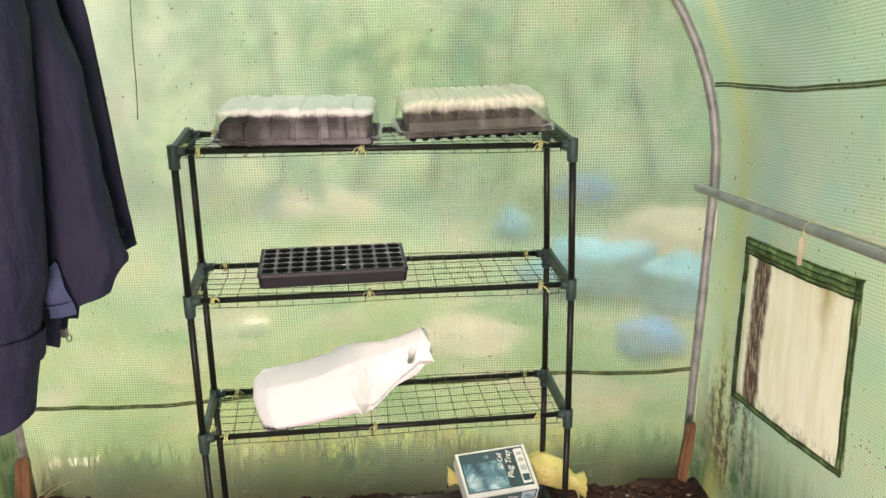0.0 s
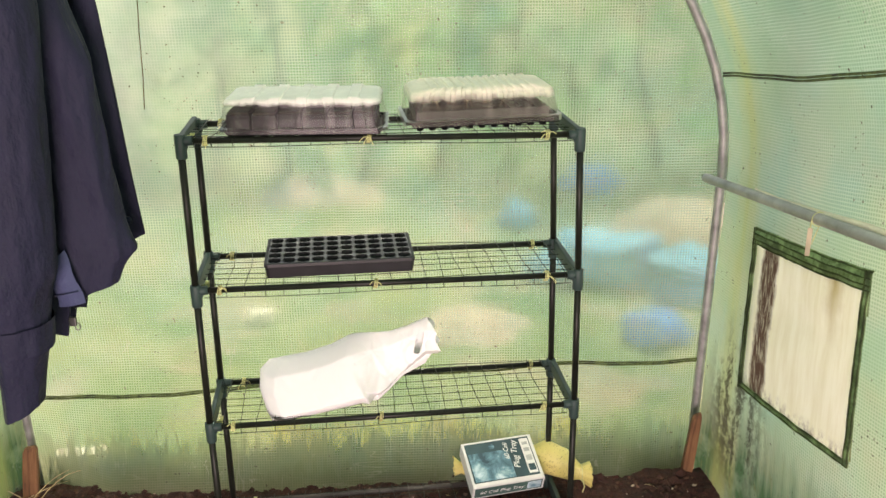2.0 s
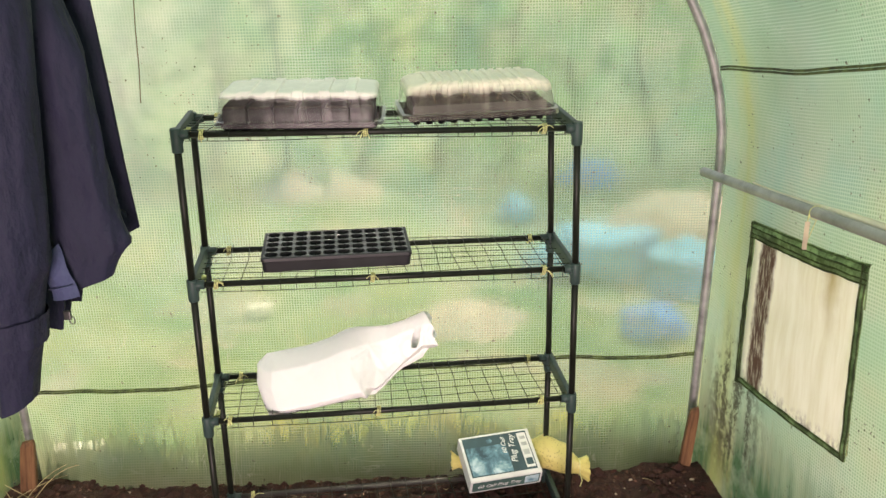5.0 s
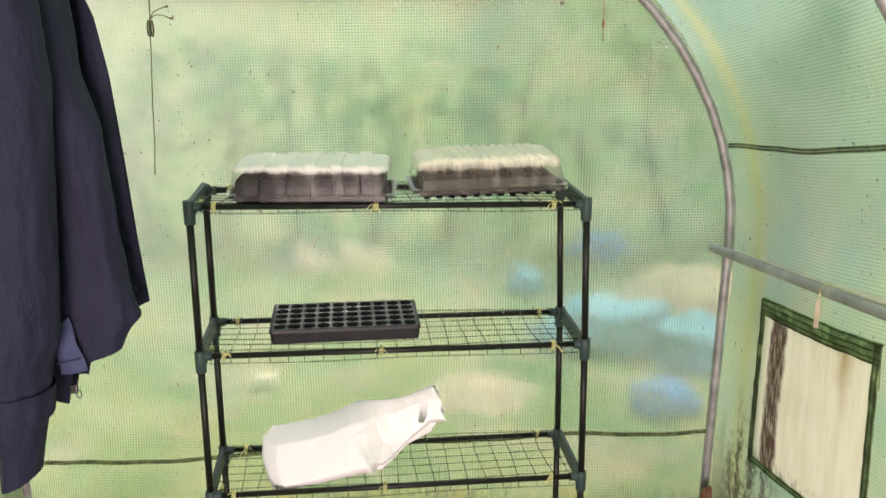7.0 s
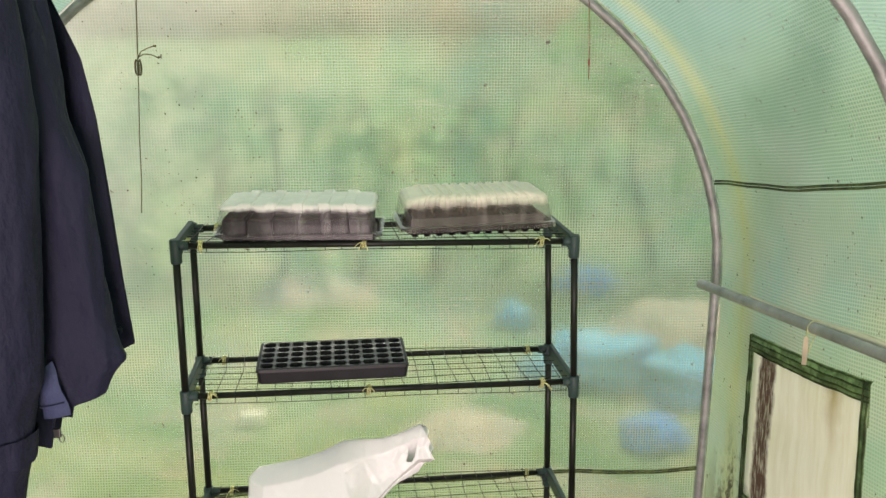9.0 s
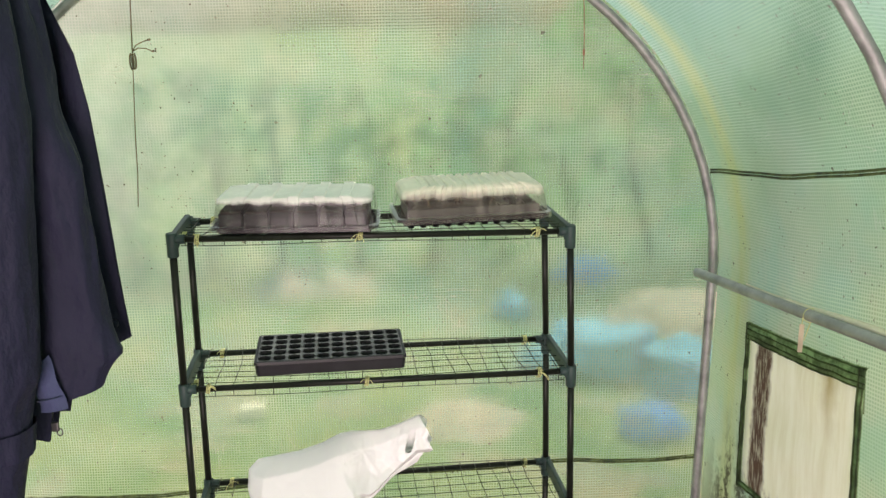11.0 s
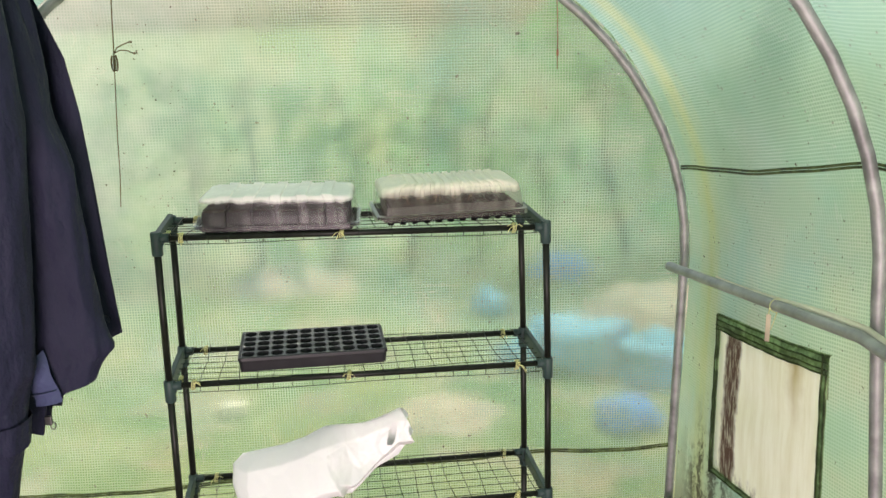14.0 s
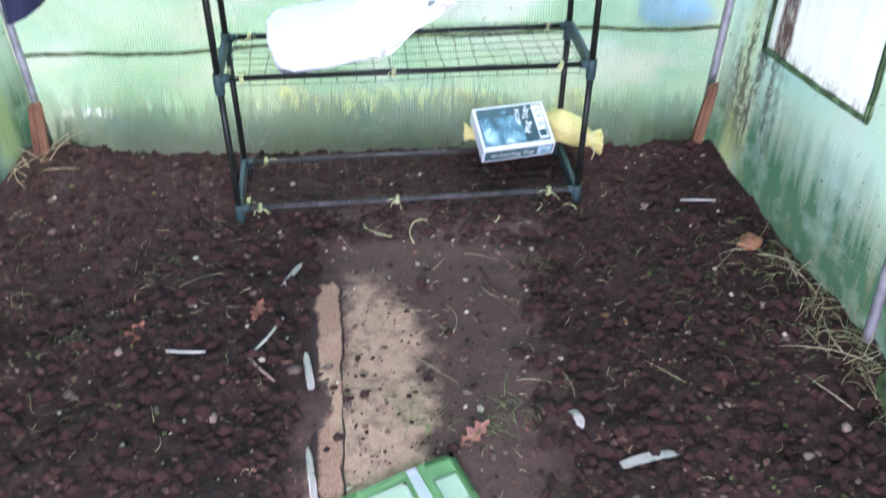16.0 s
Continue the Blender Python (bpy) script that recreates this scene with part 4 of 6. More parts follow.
def hanging_tube(rows, z0, z1, slant, folds, seed, n=30, m=60):
    """A sleeve: an oval tube that hangs from z0 to z1 with soft lengthwise folds. rows: z, x, y, half x, half y."""
    def fn(v, a):
        z = z0 + (z1 - z0) * v
        x, y, rx, ry = lerp_rows(rows, z)
        pucker = math.exp(-((z - 1.14) / 0.05) ** 2) * abs(noise.noise(Vector((math.cos(a) * 2, math.sin(a) * 2, z * 30 + seed))))
        f = folds * (1.2 * pucker + math.sin(3 * a + 5 * z + seed) * 0.6 + noise.noise(Vector((math.cos(a) * 1.5, math.sin(a) * 1.5, z * 5 + seed)))
                     + 0.7 * noise.noise(Vector((math.cos(a) * 3, math.sin(a) * 3, z * 14 + seed)))
                     - 1.5 * max(0.0, 0.35 - abs(noise.noise(Vector((math.cos(a) * 1.8 + 2.2 * z, math.sin(a) * 1.8, z * 6 - seed)))))
                     - 1.1 * max(0.0, 0.22 - abs(noise.noise(Vector((math.cos(a) * 3.2 - 3.0 * z, math.sin(a) * 3.2, z * 11 + 2 * seed))))) + 0.35)
        return Vector((x + rx * (1 + f) * math.cos(a), y + ry * (1 + f) * math.sin(a), z + slant * v * v * math.cos(a)))
    bm = sheet(fn, steps(0, 1, m), steps(0, 2 * math.pi, n))
    bmesh.ops.remove_doubles(bm, verts=bm.verts, dist=0.0002)
    return bm


def jacket():
    jk = thing("jacket", Matrix.Identity(4), "navy work jacket with buttoned cuffs hanging from a hoop", "jacket")
    right = ((1.86, -0.40), (1.75, -0.335), (1.645, -0.288), (1.57, -0.257), (1.49, -0.244), (1.385, -0.236), (1.26, -0.227), (1.16, -0.218), (0.9, -0.214))

    def body(layer):
        def fn(u, v):
            # lower hem: short at the button edge, longest at the far side
            hem = 1.158 - 0.04 * min(1, u / 0.18) - (0.105 if u > 0.30 else 0.105 * max(0, (u - 0.22) / 0.08)) - 0.04 * max(0, u - 0.4) - 0.05 * min(1, max(0, (u - 0.45) / 0.12))
            z = hem + (1.86 - hem) * v
            xr = lerp_rows(right, z)[0]
            xl = -0.66 + 0.22 * max(0, (z - 1.2) / 0.66) ** 1.5
            x = xr + (xl - xr) * u
            wave = 0.036 * math.sin(u * 17 + 3.5 * z + 1.5 * math.sin(4 * z)) * (1 - 0.5 * v) * min(1, u * 6) + 0.012 * noise.noise(Vector((u * 7, z * 4, layer * 3)))
            return Vector((x, 1.29 + wave + layer * 0.05 * min(1, u * 5) * math.sin(math.pi * min(1, u * 0.9 + 0.05)), z))
        return sheet(fn, steps(0, 1, 70), steps(0, 1, 60))
    part("back_panel", body(0.5), NAVY, jk)
    part("front_panel", body(-0.5), NAVY, jk)
    rows_b = ((1.80, -0.345, 1.225, 0.056, 0.042), (1.49, -0.312, 1.225, 0.057, 0.042), (1.416, -0.290, 1.225, 0.057, 0.042), (1.335, -0.287, 1.225, 0.054, 0.042), (1.24, -0.284, 1.225, 0.052, 0.040),
              (1.183, -0.279, 1.222, 0.052, 0.038), (1.147, -0.270, 1.220, 0.052, 0.036), (1.12, -0.278, 1.218, 0.044, 0.034), (1.06, -0.292, 1.215, 0.036, 0.030))
    part("sleeve", hanging_tube(rows_b, 1.80, 1.098, 0.014, 0.10, 3.0, 60, 90), NAVY, jk)
    bm = sheet(lambda u, v: Vector((-0.318 + 0.006 * (1 - v) + (0.026 + 0.012 * (1 - v)) * u, 1.180 - 0.012 * math.sin(math.pi * (0.2 + 0.6 * u)) + 0.003 * math.sin(9 * v), 1.090 + 0.006 * u + (0.062 + 0.016 * u) * v)), steps(0, 1, 10), steps(0, 1, 12))
    sweep([Vector((-0.314 + 0.033 * u, 1.1775 - 0.012 * math.sin(math.pi * (0.2 + 0.6 * u)), 1.108 + 0.006 * u)) for u in steps(0, 1, 8)], 0.0012, 5, bm)
    part("lining", bm, LINING, jk, "pale blue cuff lining")
    rows_a = ((1.86, -0.345, 1.170, 0.050, 0.045), (1.495, -0.318, 1.150, 0.049, 0.050), (1.38, -0.324, 1.140, 0.050, 0.050), (1.282, -0.330, 1.135, 0.050, 0.050), (1.15, -0.345, 1.132, 0.051, 0.048),
              (1.117, -0.352, 1.132, 0.045, 0.045), (1.055, -0.352, 1.132, 0.037, 0.040), (0.97, -0.364, 1.132, 0.029, 0.032), (0.93, -0.370, 1.132, 0.027, 0.030))
    sleeve = part("sleeve", hanging_tube(rows_a, 1.86, 0.950, 0.012, 0.07, 1.0, 60, 90), NAVY, jk)
    rows_s = tuple((z, x, y, rx * 1.0 + 0.004, ry + 0.004) for z, x, y, rx, ry in rows_a)
    part("cuff_strap", hanging_tube(rows_s, 1.090, 1.052, -0.004, 0.05, 1.0, n=60, m=6), NAVY, sleeve)
    part("cuff_tab", box(0.008, 0.004, 0.019, (-0.374, 1.0835, 1.082), 0.001, rot=Matrix.Rotation(radians(-6), 4, "Z")), GREY_TAB, sleeve, "grey woven tab")
    # zip end with its pull, and the stud on the corner
    bm = box(0.052, 0.006, 0.075, (-0.352, 1.235, 1.058), 0.002, rot=Matrix.Rotation(radians(12), 4, "Y"))
    part("zip_flap", bm, NAVY, jk)
    bm = box(0.010, 0.006, 0.014, (-0.322, 1.230, 1.042), 0.0015)
    sweep([Vector((-0.316, 1.229, 1.034)) + Vector((0.004 * math.cos(a), 0, 0.006 * math.sin(a))) for a in steps(0, 6.3, 10)], 0.001, 5, bm)
    part("zip_pull", bm, DARK_METAL, jk, "dark metal zip pull")
    part("stud_button", sweep([(-0.240, 1.283, 1.180), (-0.240, 1.272, 1.180)], 0.007, 14), NAVY, jk, "dark press stud")
    bm = sweep([(-0.40, 1.28, 1.85), (-0.41, 1.36, 1.93), (-0.415, 1.46, 1.965), (-0.415, 1.48, 1.985), (-0.415, 1.50, 1.968)], 0.003, 6)
    part("hanging_loop", bm, NAVY, jk)
    return jk


jacket()


# ---- cover details ----
def on_cover(y, z, inset):
    """The cover's point at y and height z on the right side, moved inwards."""
    a, z0, b, splay = shape(y)
    if z <= z0:
        q = (z + 0.06) / (z0 + 0.06)
    else:
        q = 1 + math.asin(min(1, (z - z0) / b)) / math.pi
    p = cover_point(y, q)
    return p + Vector((-inset, 0, 0))


def panel_material():
    """Cream backing of the side window, streaked and with a rotten brown band."""
    m = Nodes("cream_window_sheet")
    uv = m.uv()
    st = m.noise(1.0, 6, 0.65, vec=m.scaled(uv, (16, 1.6, 1)))
    n = m.noise(7, 5, vec=uv)
    c = m.mix(m.ramp(st, (0.40, 0.0), (0.75, 1.0)), (0.92, 0.97, 0.72), (0.78, 0.80, 0.50))
    u = m.math("ADD", m.n("ShaderNodeSeparateXYZ", {0: uv}).outputs[0], m.math("MULTIPLY", m.math("SUBTRACT", n, 0.5), 0.10))
    v = m.n("ShaderNodeSeparateXYZ", {0: uv}).outputs[1]
    band = m.math("SUBTRACT", 1.0, m.math("DIVIDE", m.math("ABSOLUTE", m.math("SUBTRACT", m.math("SUBTRACT", u, m.math("MULTIPLY", v, 0.02)), 0.155)), 0.105), clamp=True)
    c = m.mix(m.math("MULTIPLY", m.ramp(band, (0.05, 0.0), (0.36, 1.0)), m.ramp(m.noise(1.0, 5, 0.65, vec=m.scaled(uv, (60, 9, 1))), (0.36, 0.55), (0.52, 1.0))), c, (0.105, 0.060, 0.040))
    foot = m.math("MULTIPLY", m.ramp(m.math("ADD", v, m.math("MULTIPLY", st, 0.12)), (0.06, 1.0), (0.15, 0.0)), m.ramp(m.noise(1.0, 5, 0.7, vec=m.scaled(uv, (26, 12, 1))), (0.44, 0.0), (0.62, 0.8)))
    c = m.mix(foot, c, (0.14, 0.085, 0.045))
    ochre = m.math("SUBTRACT", 1.0, m.math("DIVIDE", m.math("ABSOLUTE", m.math("SUBTRACT", u, 0.78)), 0.085), clamp=True)
    c = m.mix(m.math("MULTIPLY", m.math("MULTIPLY", ochre, m.ramp(v, (0.55, 0.0), (0.95, 1.0))), 0.85), c, (0.40, 0.31, 0.07))
    d = m.principled(c, 0.55, 0.0, m.bump(st, 0.3, 0.004))
    t = m.n("ShaderNodeBsdfTranslucent", {"Color": c}).outputs[0]
    return m.done(m.n("ShaderNodeMixShader", {0: 0.62, 1: d, 2: t}).outputs[0])


def mossy(name, color, pale=1.0, glow=0.0):
    m = Nodes(name)
    a, c = m.noise(70, 6, 0.7), m.noise(14, 4)
    col = m.mix(m.ramp(a, (0.35, 0.0), (0.65, 1.0)), tuple(x * 0.35 for x in color), tuple(x * 1.5 for x in color))
    col = m.mix(m.ramp(c, (0.46, 0.0), (0.62, 0.9)), col, (0.02, 0.03, 0.012))
    col = m.mix(m.ramp(m.noise(22, 4, vec=m.scaled(m.obj(), (1, 1, 1), (5, 5, 5))), (0.52, 0.0), (0.62, 0.75)), col, tuple(min(1, x * pale) for x in color))
    d = m.principled(col, 0.85, 0.0, m.bump(a, 0.7, 0.006))
    if not glow:
        return m.done(d)
    t = m.n("ShaderNodeBsdfTranslucent", {"Color": m.mix(0.5, col, (0.30, 0.46, 0.20))}).outputs[0]
    return m.done(m.n("ShaderNodeMixShader", {0: glow, 1: d, 2: t}).outputs[0])


MOSS = mossy("mossy_green_weld", (0.080, 0.115, 0.032))
EDGING = mossy("green_window_edging", (0.150, 0.240, 0.120), 2.4, 0.6)
BEAD = mossy("dark_window_weld", (0.050, 0.075, 0.026), 2.2, 0.25)


def win_point(u, v, inset):
    (ya, za), (yb, zb), (yc, zc), (yd, zd) = WIN
    y = (ya * (1 - u) + yb * u) * v + (yd * (1 - u) + yc * u) * (1 - v)
    z = (za * (1 - u) + zb * u) * v + (zd * (1 - u) + zc * u) * (1 - v)
    return on_cover(y, z, inset)


window = thing("window_side", Matrix.Identity(4), "cream window patch with mossy green welded border", "window", kind="structure")
bm = sheet(lambda u, v: win_point(u, v, 0.010 + 0.004 * noise.noise(Vector((u * 4, v * 4, 1)))), steps(0, 1, 24), steps(0, 1, 24))
part("pane", bm, panel_material(), window, "stained cream plastic sheet")
for u0, u1, v0, v1 in ((-0.02, 1.03, 0.925, 1.035), (-0.02, 1.02, -0.016, 0.012), (-0.010, 0.010, -0.03, 1.03), (0.992, 1.018, -0.02, 1.03)):
    def fn(u, v, r=(u0, u1, v0, v1)):
        uu, vv = r[0] + (r[1] - r[0]) * u, r[2] + (r[3] - r[2]) * v
        across = v if (r[1] - r[0]) > 0.5 else u
        wob = 0.006 * noise.noise(Vector((uu * 9, vv * 9, 5)))
        return win_point(uu + wob, vv + wob, 0.013 + 0.005 * math.sin(math.pi * across) ** 0.5 + 0.0015 * math.sin(across * 18))
    frame_part = part("window_frame", sheet(fn, steps(0, 1, 40 if u1 - u0 > 0.5 else 8), steps(0, 1, 8 if u1 - u0 > 0.5 else 40)), EDGING, window, "mossy green welded edge")
    for side in ((0.08, 0.30, 0.62, 0.92) if v0 > 0.5 else (0.08, 0.92)):
        line = [fn(k, side) if u1 - u0 > 0.5 else fn(side, k) for k in steps(0, 1, 40)]
        line = [p + Vector((-0.0015, 0.0012 * noise.noise(p * 60), 0.0012 * noise.noise(p * 70))) for p in line]
        part("weld_bead", sweep(line, 0.0018, 6, radii=[0.0018 + 0.0012 * noise.noise(p * 35) for p in line]), BEAD, frame_part, "dark mossy weld line")


def weld_strip(name, line, label):
    """A rolled double weld along a line of points."""
    bm = bmesh.new()
    for off in (-0.0035, 0.0035):
        sweep([p + Vector((0, 0, off + 0.0012 * math.sin(i * 1.3))) for i, p in enumerate(line)], 0.0029, 6, bm)
    return tagged(part(name, bm, MOSS), label, "seam", kind="structure")


weld_strip("trim_side", [cover_point(y, 1.0856 + 0.0006 * math.sin(9 * y)) + Vector((-0.004, 0, 0)) for y in steps(2.36, -1.9, 80)], "mossy dark green weld along the side cover")
SEAM = ((-1.04, 0.272), (-0.969, 0.275), (-0.818, 0.283), (-0.499, 0.295), (0.0, 0.332), (0.573, 0.365), (0.80, 0.362), (1.0, 0.368))


def seam_z(x):
    for (xa, za), (xb, zb) in zip(SEAM, SEAM[1:]):
        if x <= xb:
            return za + (zb - za) * (x - xa) / (xb - xa) + 0.003 * math.sin(13 * x)
    return SEAM[-1][1]


weld_strip("trim_end", [Vector((x, end_y(x, seam_z(x)) - 0.004, seam_z(x))) for x in steps(-1.02, 0.985, 60)], "mossy dark green weld across the end sheet")

# purlin pipe with a hanging wooden tag
pipe_pts = [(0.953, 2.352, 0.930), (1.045, 1.48, 1.035), (1.045, 0.6, 1.035), (1.045, -1.9, 1.035)]
pipe = tagged(part("purlin_pipe", sweep(pipe_pts, 0.0125, 14, cap=False), GALV), "straight grey steel tube along the side of the tunnel", "pipe", kind="structure")
WOOD_PALE = simple("pale_wood", (0.46, 0.39, 0.27), 0.7, 0.0, 0.35, 30)
PALE_STRIP = simple("pale_cream_strip", (0.74, 0.68, 0.54), 0.7, 0.0, 0.2, 14)
# added pale strip for the bright edge between the pipe and the cover
strip_pts = [Vector((0.953 + 0.092 * t, 2.352 - 0.872 * t, 0.930 + 0.105 * t)) + Vector((0.012, 0, 0.011 + 0.004 * math.sin(9 * t))) for t in steps(0.30, 1.0, 14)]
strip_pts += [Vector((1.057, y, 1.046 + 0.004 * math.sin(7 * y))) for y in steps(1.40, 0.60, 8)]
bm = sweep(strip_pts, 0.006, 8, radii=[0.002 + 0.0050 * min(1.0, k / 5) for k in range(len(strip_pts))])
tagged(part("batten", bm, PALE_STRIP), "pale thin strip lying along the steel pipe", "batten")
tag = thing("wooden_tag", Matrix.Identity(4), "small pale wooden plant tag tied to the pipe", "plant tag")
c = Vector((1.014, 1.775, 0.9995))
part("tag_board", box(0.010, 0.003, 0.062, c + Vector((-0.016, 0.0, -0.050)), 0.001, rot=Matrix.Rotation(radians(-24), 4, "Z")), WOOD_PALE, tag)
bm = sweep([c + Vector((0.0155 * math.cos(a), 0, 0.0155 * math.sin(a))) for a in steps(0, 6.4, 16)], 0.0009, 5)
sweep([c + Vector((-0.015, 0, -0.004)), c + Vector((-0.017, 0.001, -0.028))], 0.0012, 5, bm)
sweep([c + Vector((0.004, 0.004, -0.015)), c + Vector((-0.004, 0.012, -0.060))], 0.0010, 5, bm)
part("twine", bm, TWINE, tag)

# ---- hanging strings ----
JUTE = simple("brown_jute", (0.20, 0.13, 0.075), 0.9, 0.0, 0.3, 60)
RED_JUTE = simple("red_brown_string", (0.30, 0.12, 0.08), 0.9, 0.0, 0.3, 60)
string = thing("hanging_string", Matrix.Identity(4), "brown jute string knotted and hanging from the end hoop", "string")
bm = sweep([(-0.487, 2.356, 1.792), (-0.487, 2.340, 1.79), (-0.490, 2.315, 1.76), (-0.499, 2.302, 1.677), (-0.505, 2.300, 1.56), (-0.507, 2.300, 1.528)], 0.0016, 6)
sweep([(-0.507, 2.300, 1.528), (-0.512, 2.300, 1.45), (-0.520, 2.300, 1.331), (-0.524, 2.302, 1.24), (-0.531, 2.300, 1.152)], 0.0014, 6, bm)
part("cord", bm, JUTE, string)
bm = bmesh.new()
for s in (-1, 1):
    sweep([Vector((-0.506, 2.298, 1.540)) + Vector((0.0045 * s * math.sin(a) + 0.002 * s, 0.003 * s, -0.019 + 0.019 * math.cos(a))) for a in steps(0, 6.0, 12)], 0.0024, 5, bm)
sweep([(-0.505, 2.298, 1.545), (-0.495, 2.296, 1.560), (-0.478, 2.295, 1.568), (-0.462, 2.294, 1.573)], 0.0014, 5, bm)
sweep([(-0.505, 2.298, 1.545), (-0.490, 2.296, 1.553), (-0.470, 2.295, 1.552), (-0.456, 2.294, 1.545)], 0.0014, 5, bm)
for p in ((-0.461, 2.294, 1.573), (-0.455, 2.294, 1.545)):
    sweep([p, (p[0] + 0.004, p[1], p[2])], 0.0028, 6, bm)
part("bow_knot", bm, JUTE, string)
cord = thing("hanging_string", Matrix.Identity(4), "thin red-brown string end hanging from the end hoop", "string")
part("cord", sweep([(0.622, 2.354, 1.682), (0.621, 2.335, 1.670), (0.619, 2.310, 1.63), (0.6195, 2.302, 1.56), (0.619, 2.300, 1.483)], 0.0011, 6), RED_JUTE, cord)
bm = sweep([(0.619, 2.300, 1.535), (0.619, 2.300, 1.53), (0.619, 2.300, 1.52), (0.619, 2.300, 1.515)], 0.003, 6, radii=(0.001, 0.0032, 0.0032, 0.001))
part("knot", bm, RED_JUTE, cord)


# ---- wooden pegs at the feet of the end hoop ----
def wood_material(name, a, c):
    m = Nodes(name)
    g = m.noise(1.0, 6, 0.6, vec=m.scaled(m.obj(), (90, 90, 6)))
    n = m.noise(8, 4)
    col = m.mix(m.ramp(g, (0.35, 0.0), (0.65, 1.0)), a, c)
    col = m.mix(m.ramp(n, (0.5, 0.0), (0.8, 0.7)), col, tuple(x * 0.4 for x in a))
    return m.done(m.principled(col, 0.8, 0.0, m.bump(g, 0.6, 0.004)))


STAKE = wood_material("weathered_brown_wood", (0.10, 0.042, 0.018), (0.26, 0.125, 0.055))


def peg(m, w, d, h, label):
    bm = bmesh.new()
    rows = ((0.50, -0.08), (1.0, 0.0), (0.98, h * 0.5), (0.86, h * 0.9))
    rings = [[bm.verts.new((sx * w / 2 * s, sy * d / 2 * s, z + 0.004 * sx)) for sx, sy in ((1, 1), (-1, 1), (-1, -1), (1, -1))] for s, z in rows]
    rings.append([bm.verts.new((sx * w * 0.33, sy * d * 0.3, h * (1.0 if sx > 0 else 0.95))) for sx, sy in ((1, 1), (-1, 1), (-1, -1), (1, -1))])
    for p, q in zip(rings, rings[1:]):
        for k in range(4):
            bm.faces.new((p[k], p[(k + 1) % 4], q[(k + 1) % 4], q[k]))
    bm.faces.new(rings[-1])
    bmesh.ops.bevel(bm, geom=list(bm.edges), offset=0.002, segments=1, affect="EDGES")
    ob = part("wooden_peg", bm, STAKE)
    ob.matrix_world = m
    return tagged(ob, label, "wooden peg", group="pegs at the hoop feet")


peg(pose(-1.005, 2.268, 0, 2, 8, 10), 0.044, 0.026, 0.180, "weathered brown wooden peg driven beside the hoop")
peg(pose(0.960, 2.312, 0, 3, 4, -6), 0.032, 0.024, 0.232, "split weathered brown wooden peg beside the hoop")


# ---- what lies on the soil ----
def lump(radius, seed, flat=0.7, detail=2, rough=0.25):
    """An uneven stone or clod."""
    bm = bmesh.new()
    bmesh.ops.create_icosphere(bm, subdivisions=detail, radius=radius)
    for v in bm.verts:
        n = v.co.normalized()
        k = 1 + rough * noise.noise(n * 1.6 + Vector((seed, 0, 0))) + rough * 0.5 * noise.noise(n * 4 + Vector((0, seed, 0)))
        v.co = Vector((v.co.x * k * (1 + 0.3 * math.sin(seed)), v.co.y * k, v.co.z * k * flat))
    for f in bm.faces:
        f.smooth = detail > 1
    return bm


STONE = simple("grey_brown_stone", (0.135, 0.085, 0.066), 0.85, 0.0, 0.3, 40, 0.4, 0.003)
STONE_PALE = simple("pale_stone", (0.30, 0.20, 0.15), 0.8, 0.0, 0.2, 40, 0.3, 0.003)
CLAY = simple("orange_clay", (0.30, 0.13, 0.06), 0.9, 0.0, 0.3, 40, 0.6, 0.004)
CLOD = simple("soil_clod", (0.046, 0.0155, 0.0098), 0.95, 0.0, 0.5, 60, 0.9, 0.005)
CLOD_DRY = simple("dry_soil_clod", (0.100, 0.048, 0.030), 0.95, 0.0, 0.4, 60, 0.9, 0.005)
STRAW = simple("dry_straw", (0.56, 0.45, 0.24), 0.8, 0.0, 0.35, 40)
GREEN_STEM = simple("fading_green_stem", (0.21, 0.22, 0.085), 0.8, 0.0, 0.35, 40)
BARK_WHITE = simple("bleached_wood", (0.62, 0.56, 0.47), 0.8, 0.0, 0.25, 30, 0.6, 0.003)


def rest(ob, x, y, lift=0.0, rz=0.0, rx=0.0, ry=0.0):
    ob.matrix_world = pose(x, y, soil_z(x, y) + lift, rx, ry, rz)
    return ob


for i, (x, y, r, mat, words) in enumerate((
        (-0.845, 1.885, 0.013, STONE, "grey-brown rounded stone half sunk in soil"), (0.756, 2.02, 0.013, STONE_PALE, "pale pebble lying on dark soil"),
        (0.800, 1.29, 0.013, STONE_PALE, "pale round pebble lying on dark soil"), (0.775, 1.272, 0.010, STONE, "small grey-brown pebble on soil"),
        (0.935, 1.156, 0.013, STONE_PALE, "pale yellowish pebble lying on soil"), (-0.140, 1.385, 0.017, STONE, "flat grey stone pressed into the path"),
        (0.965, 1.600, 0.017, STONE_PALE, "pale flat stone among straw"), (-0.75, 1.62, 0.016, STONE, "grey-brown stone sunk in dark soil"),
        (-0.30, 1.26, 0.016, STONE_PALE, "pale pebble beside the wooden board"), (0.62, 1.545, 0.013, CLAY, "small orange clay lump on soil"),
        (0.585, 1.567, 0.018, CLAY, "broken orange clay lump on soil"), (-0.545, 1.44, 0.012, STONE_PALE, "pale pebble beside a fallen leaf"),
        (-0.62, 1.32, 0.014, STONE, "grey-brown stone sunk in dark soil"), (1.03, 1.22, 0.016, STONE_PALE, "pale pebble near the side cover"))):
    ob = part("stone", lump(r * 0.85, i * 1.7 + 0.3, 0.6, 2, 0.4), mat)
    tagged(rest(ob, x, y, r * 0.10, i * 40), words, "stone", group="stones on the soil")
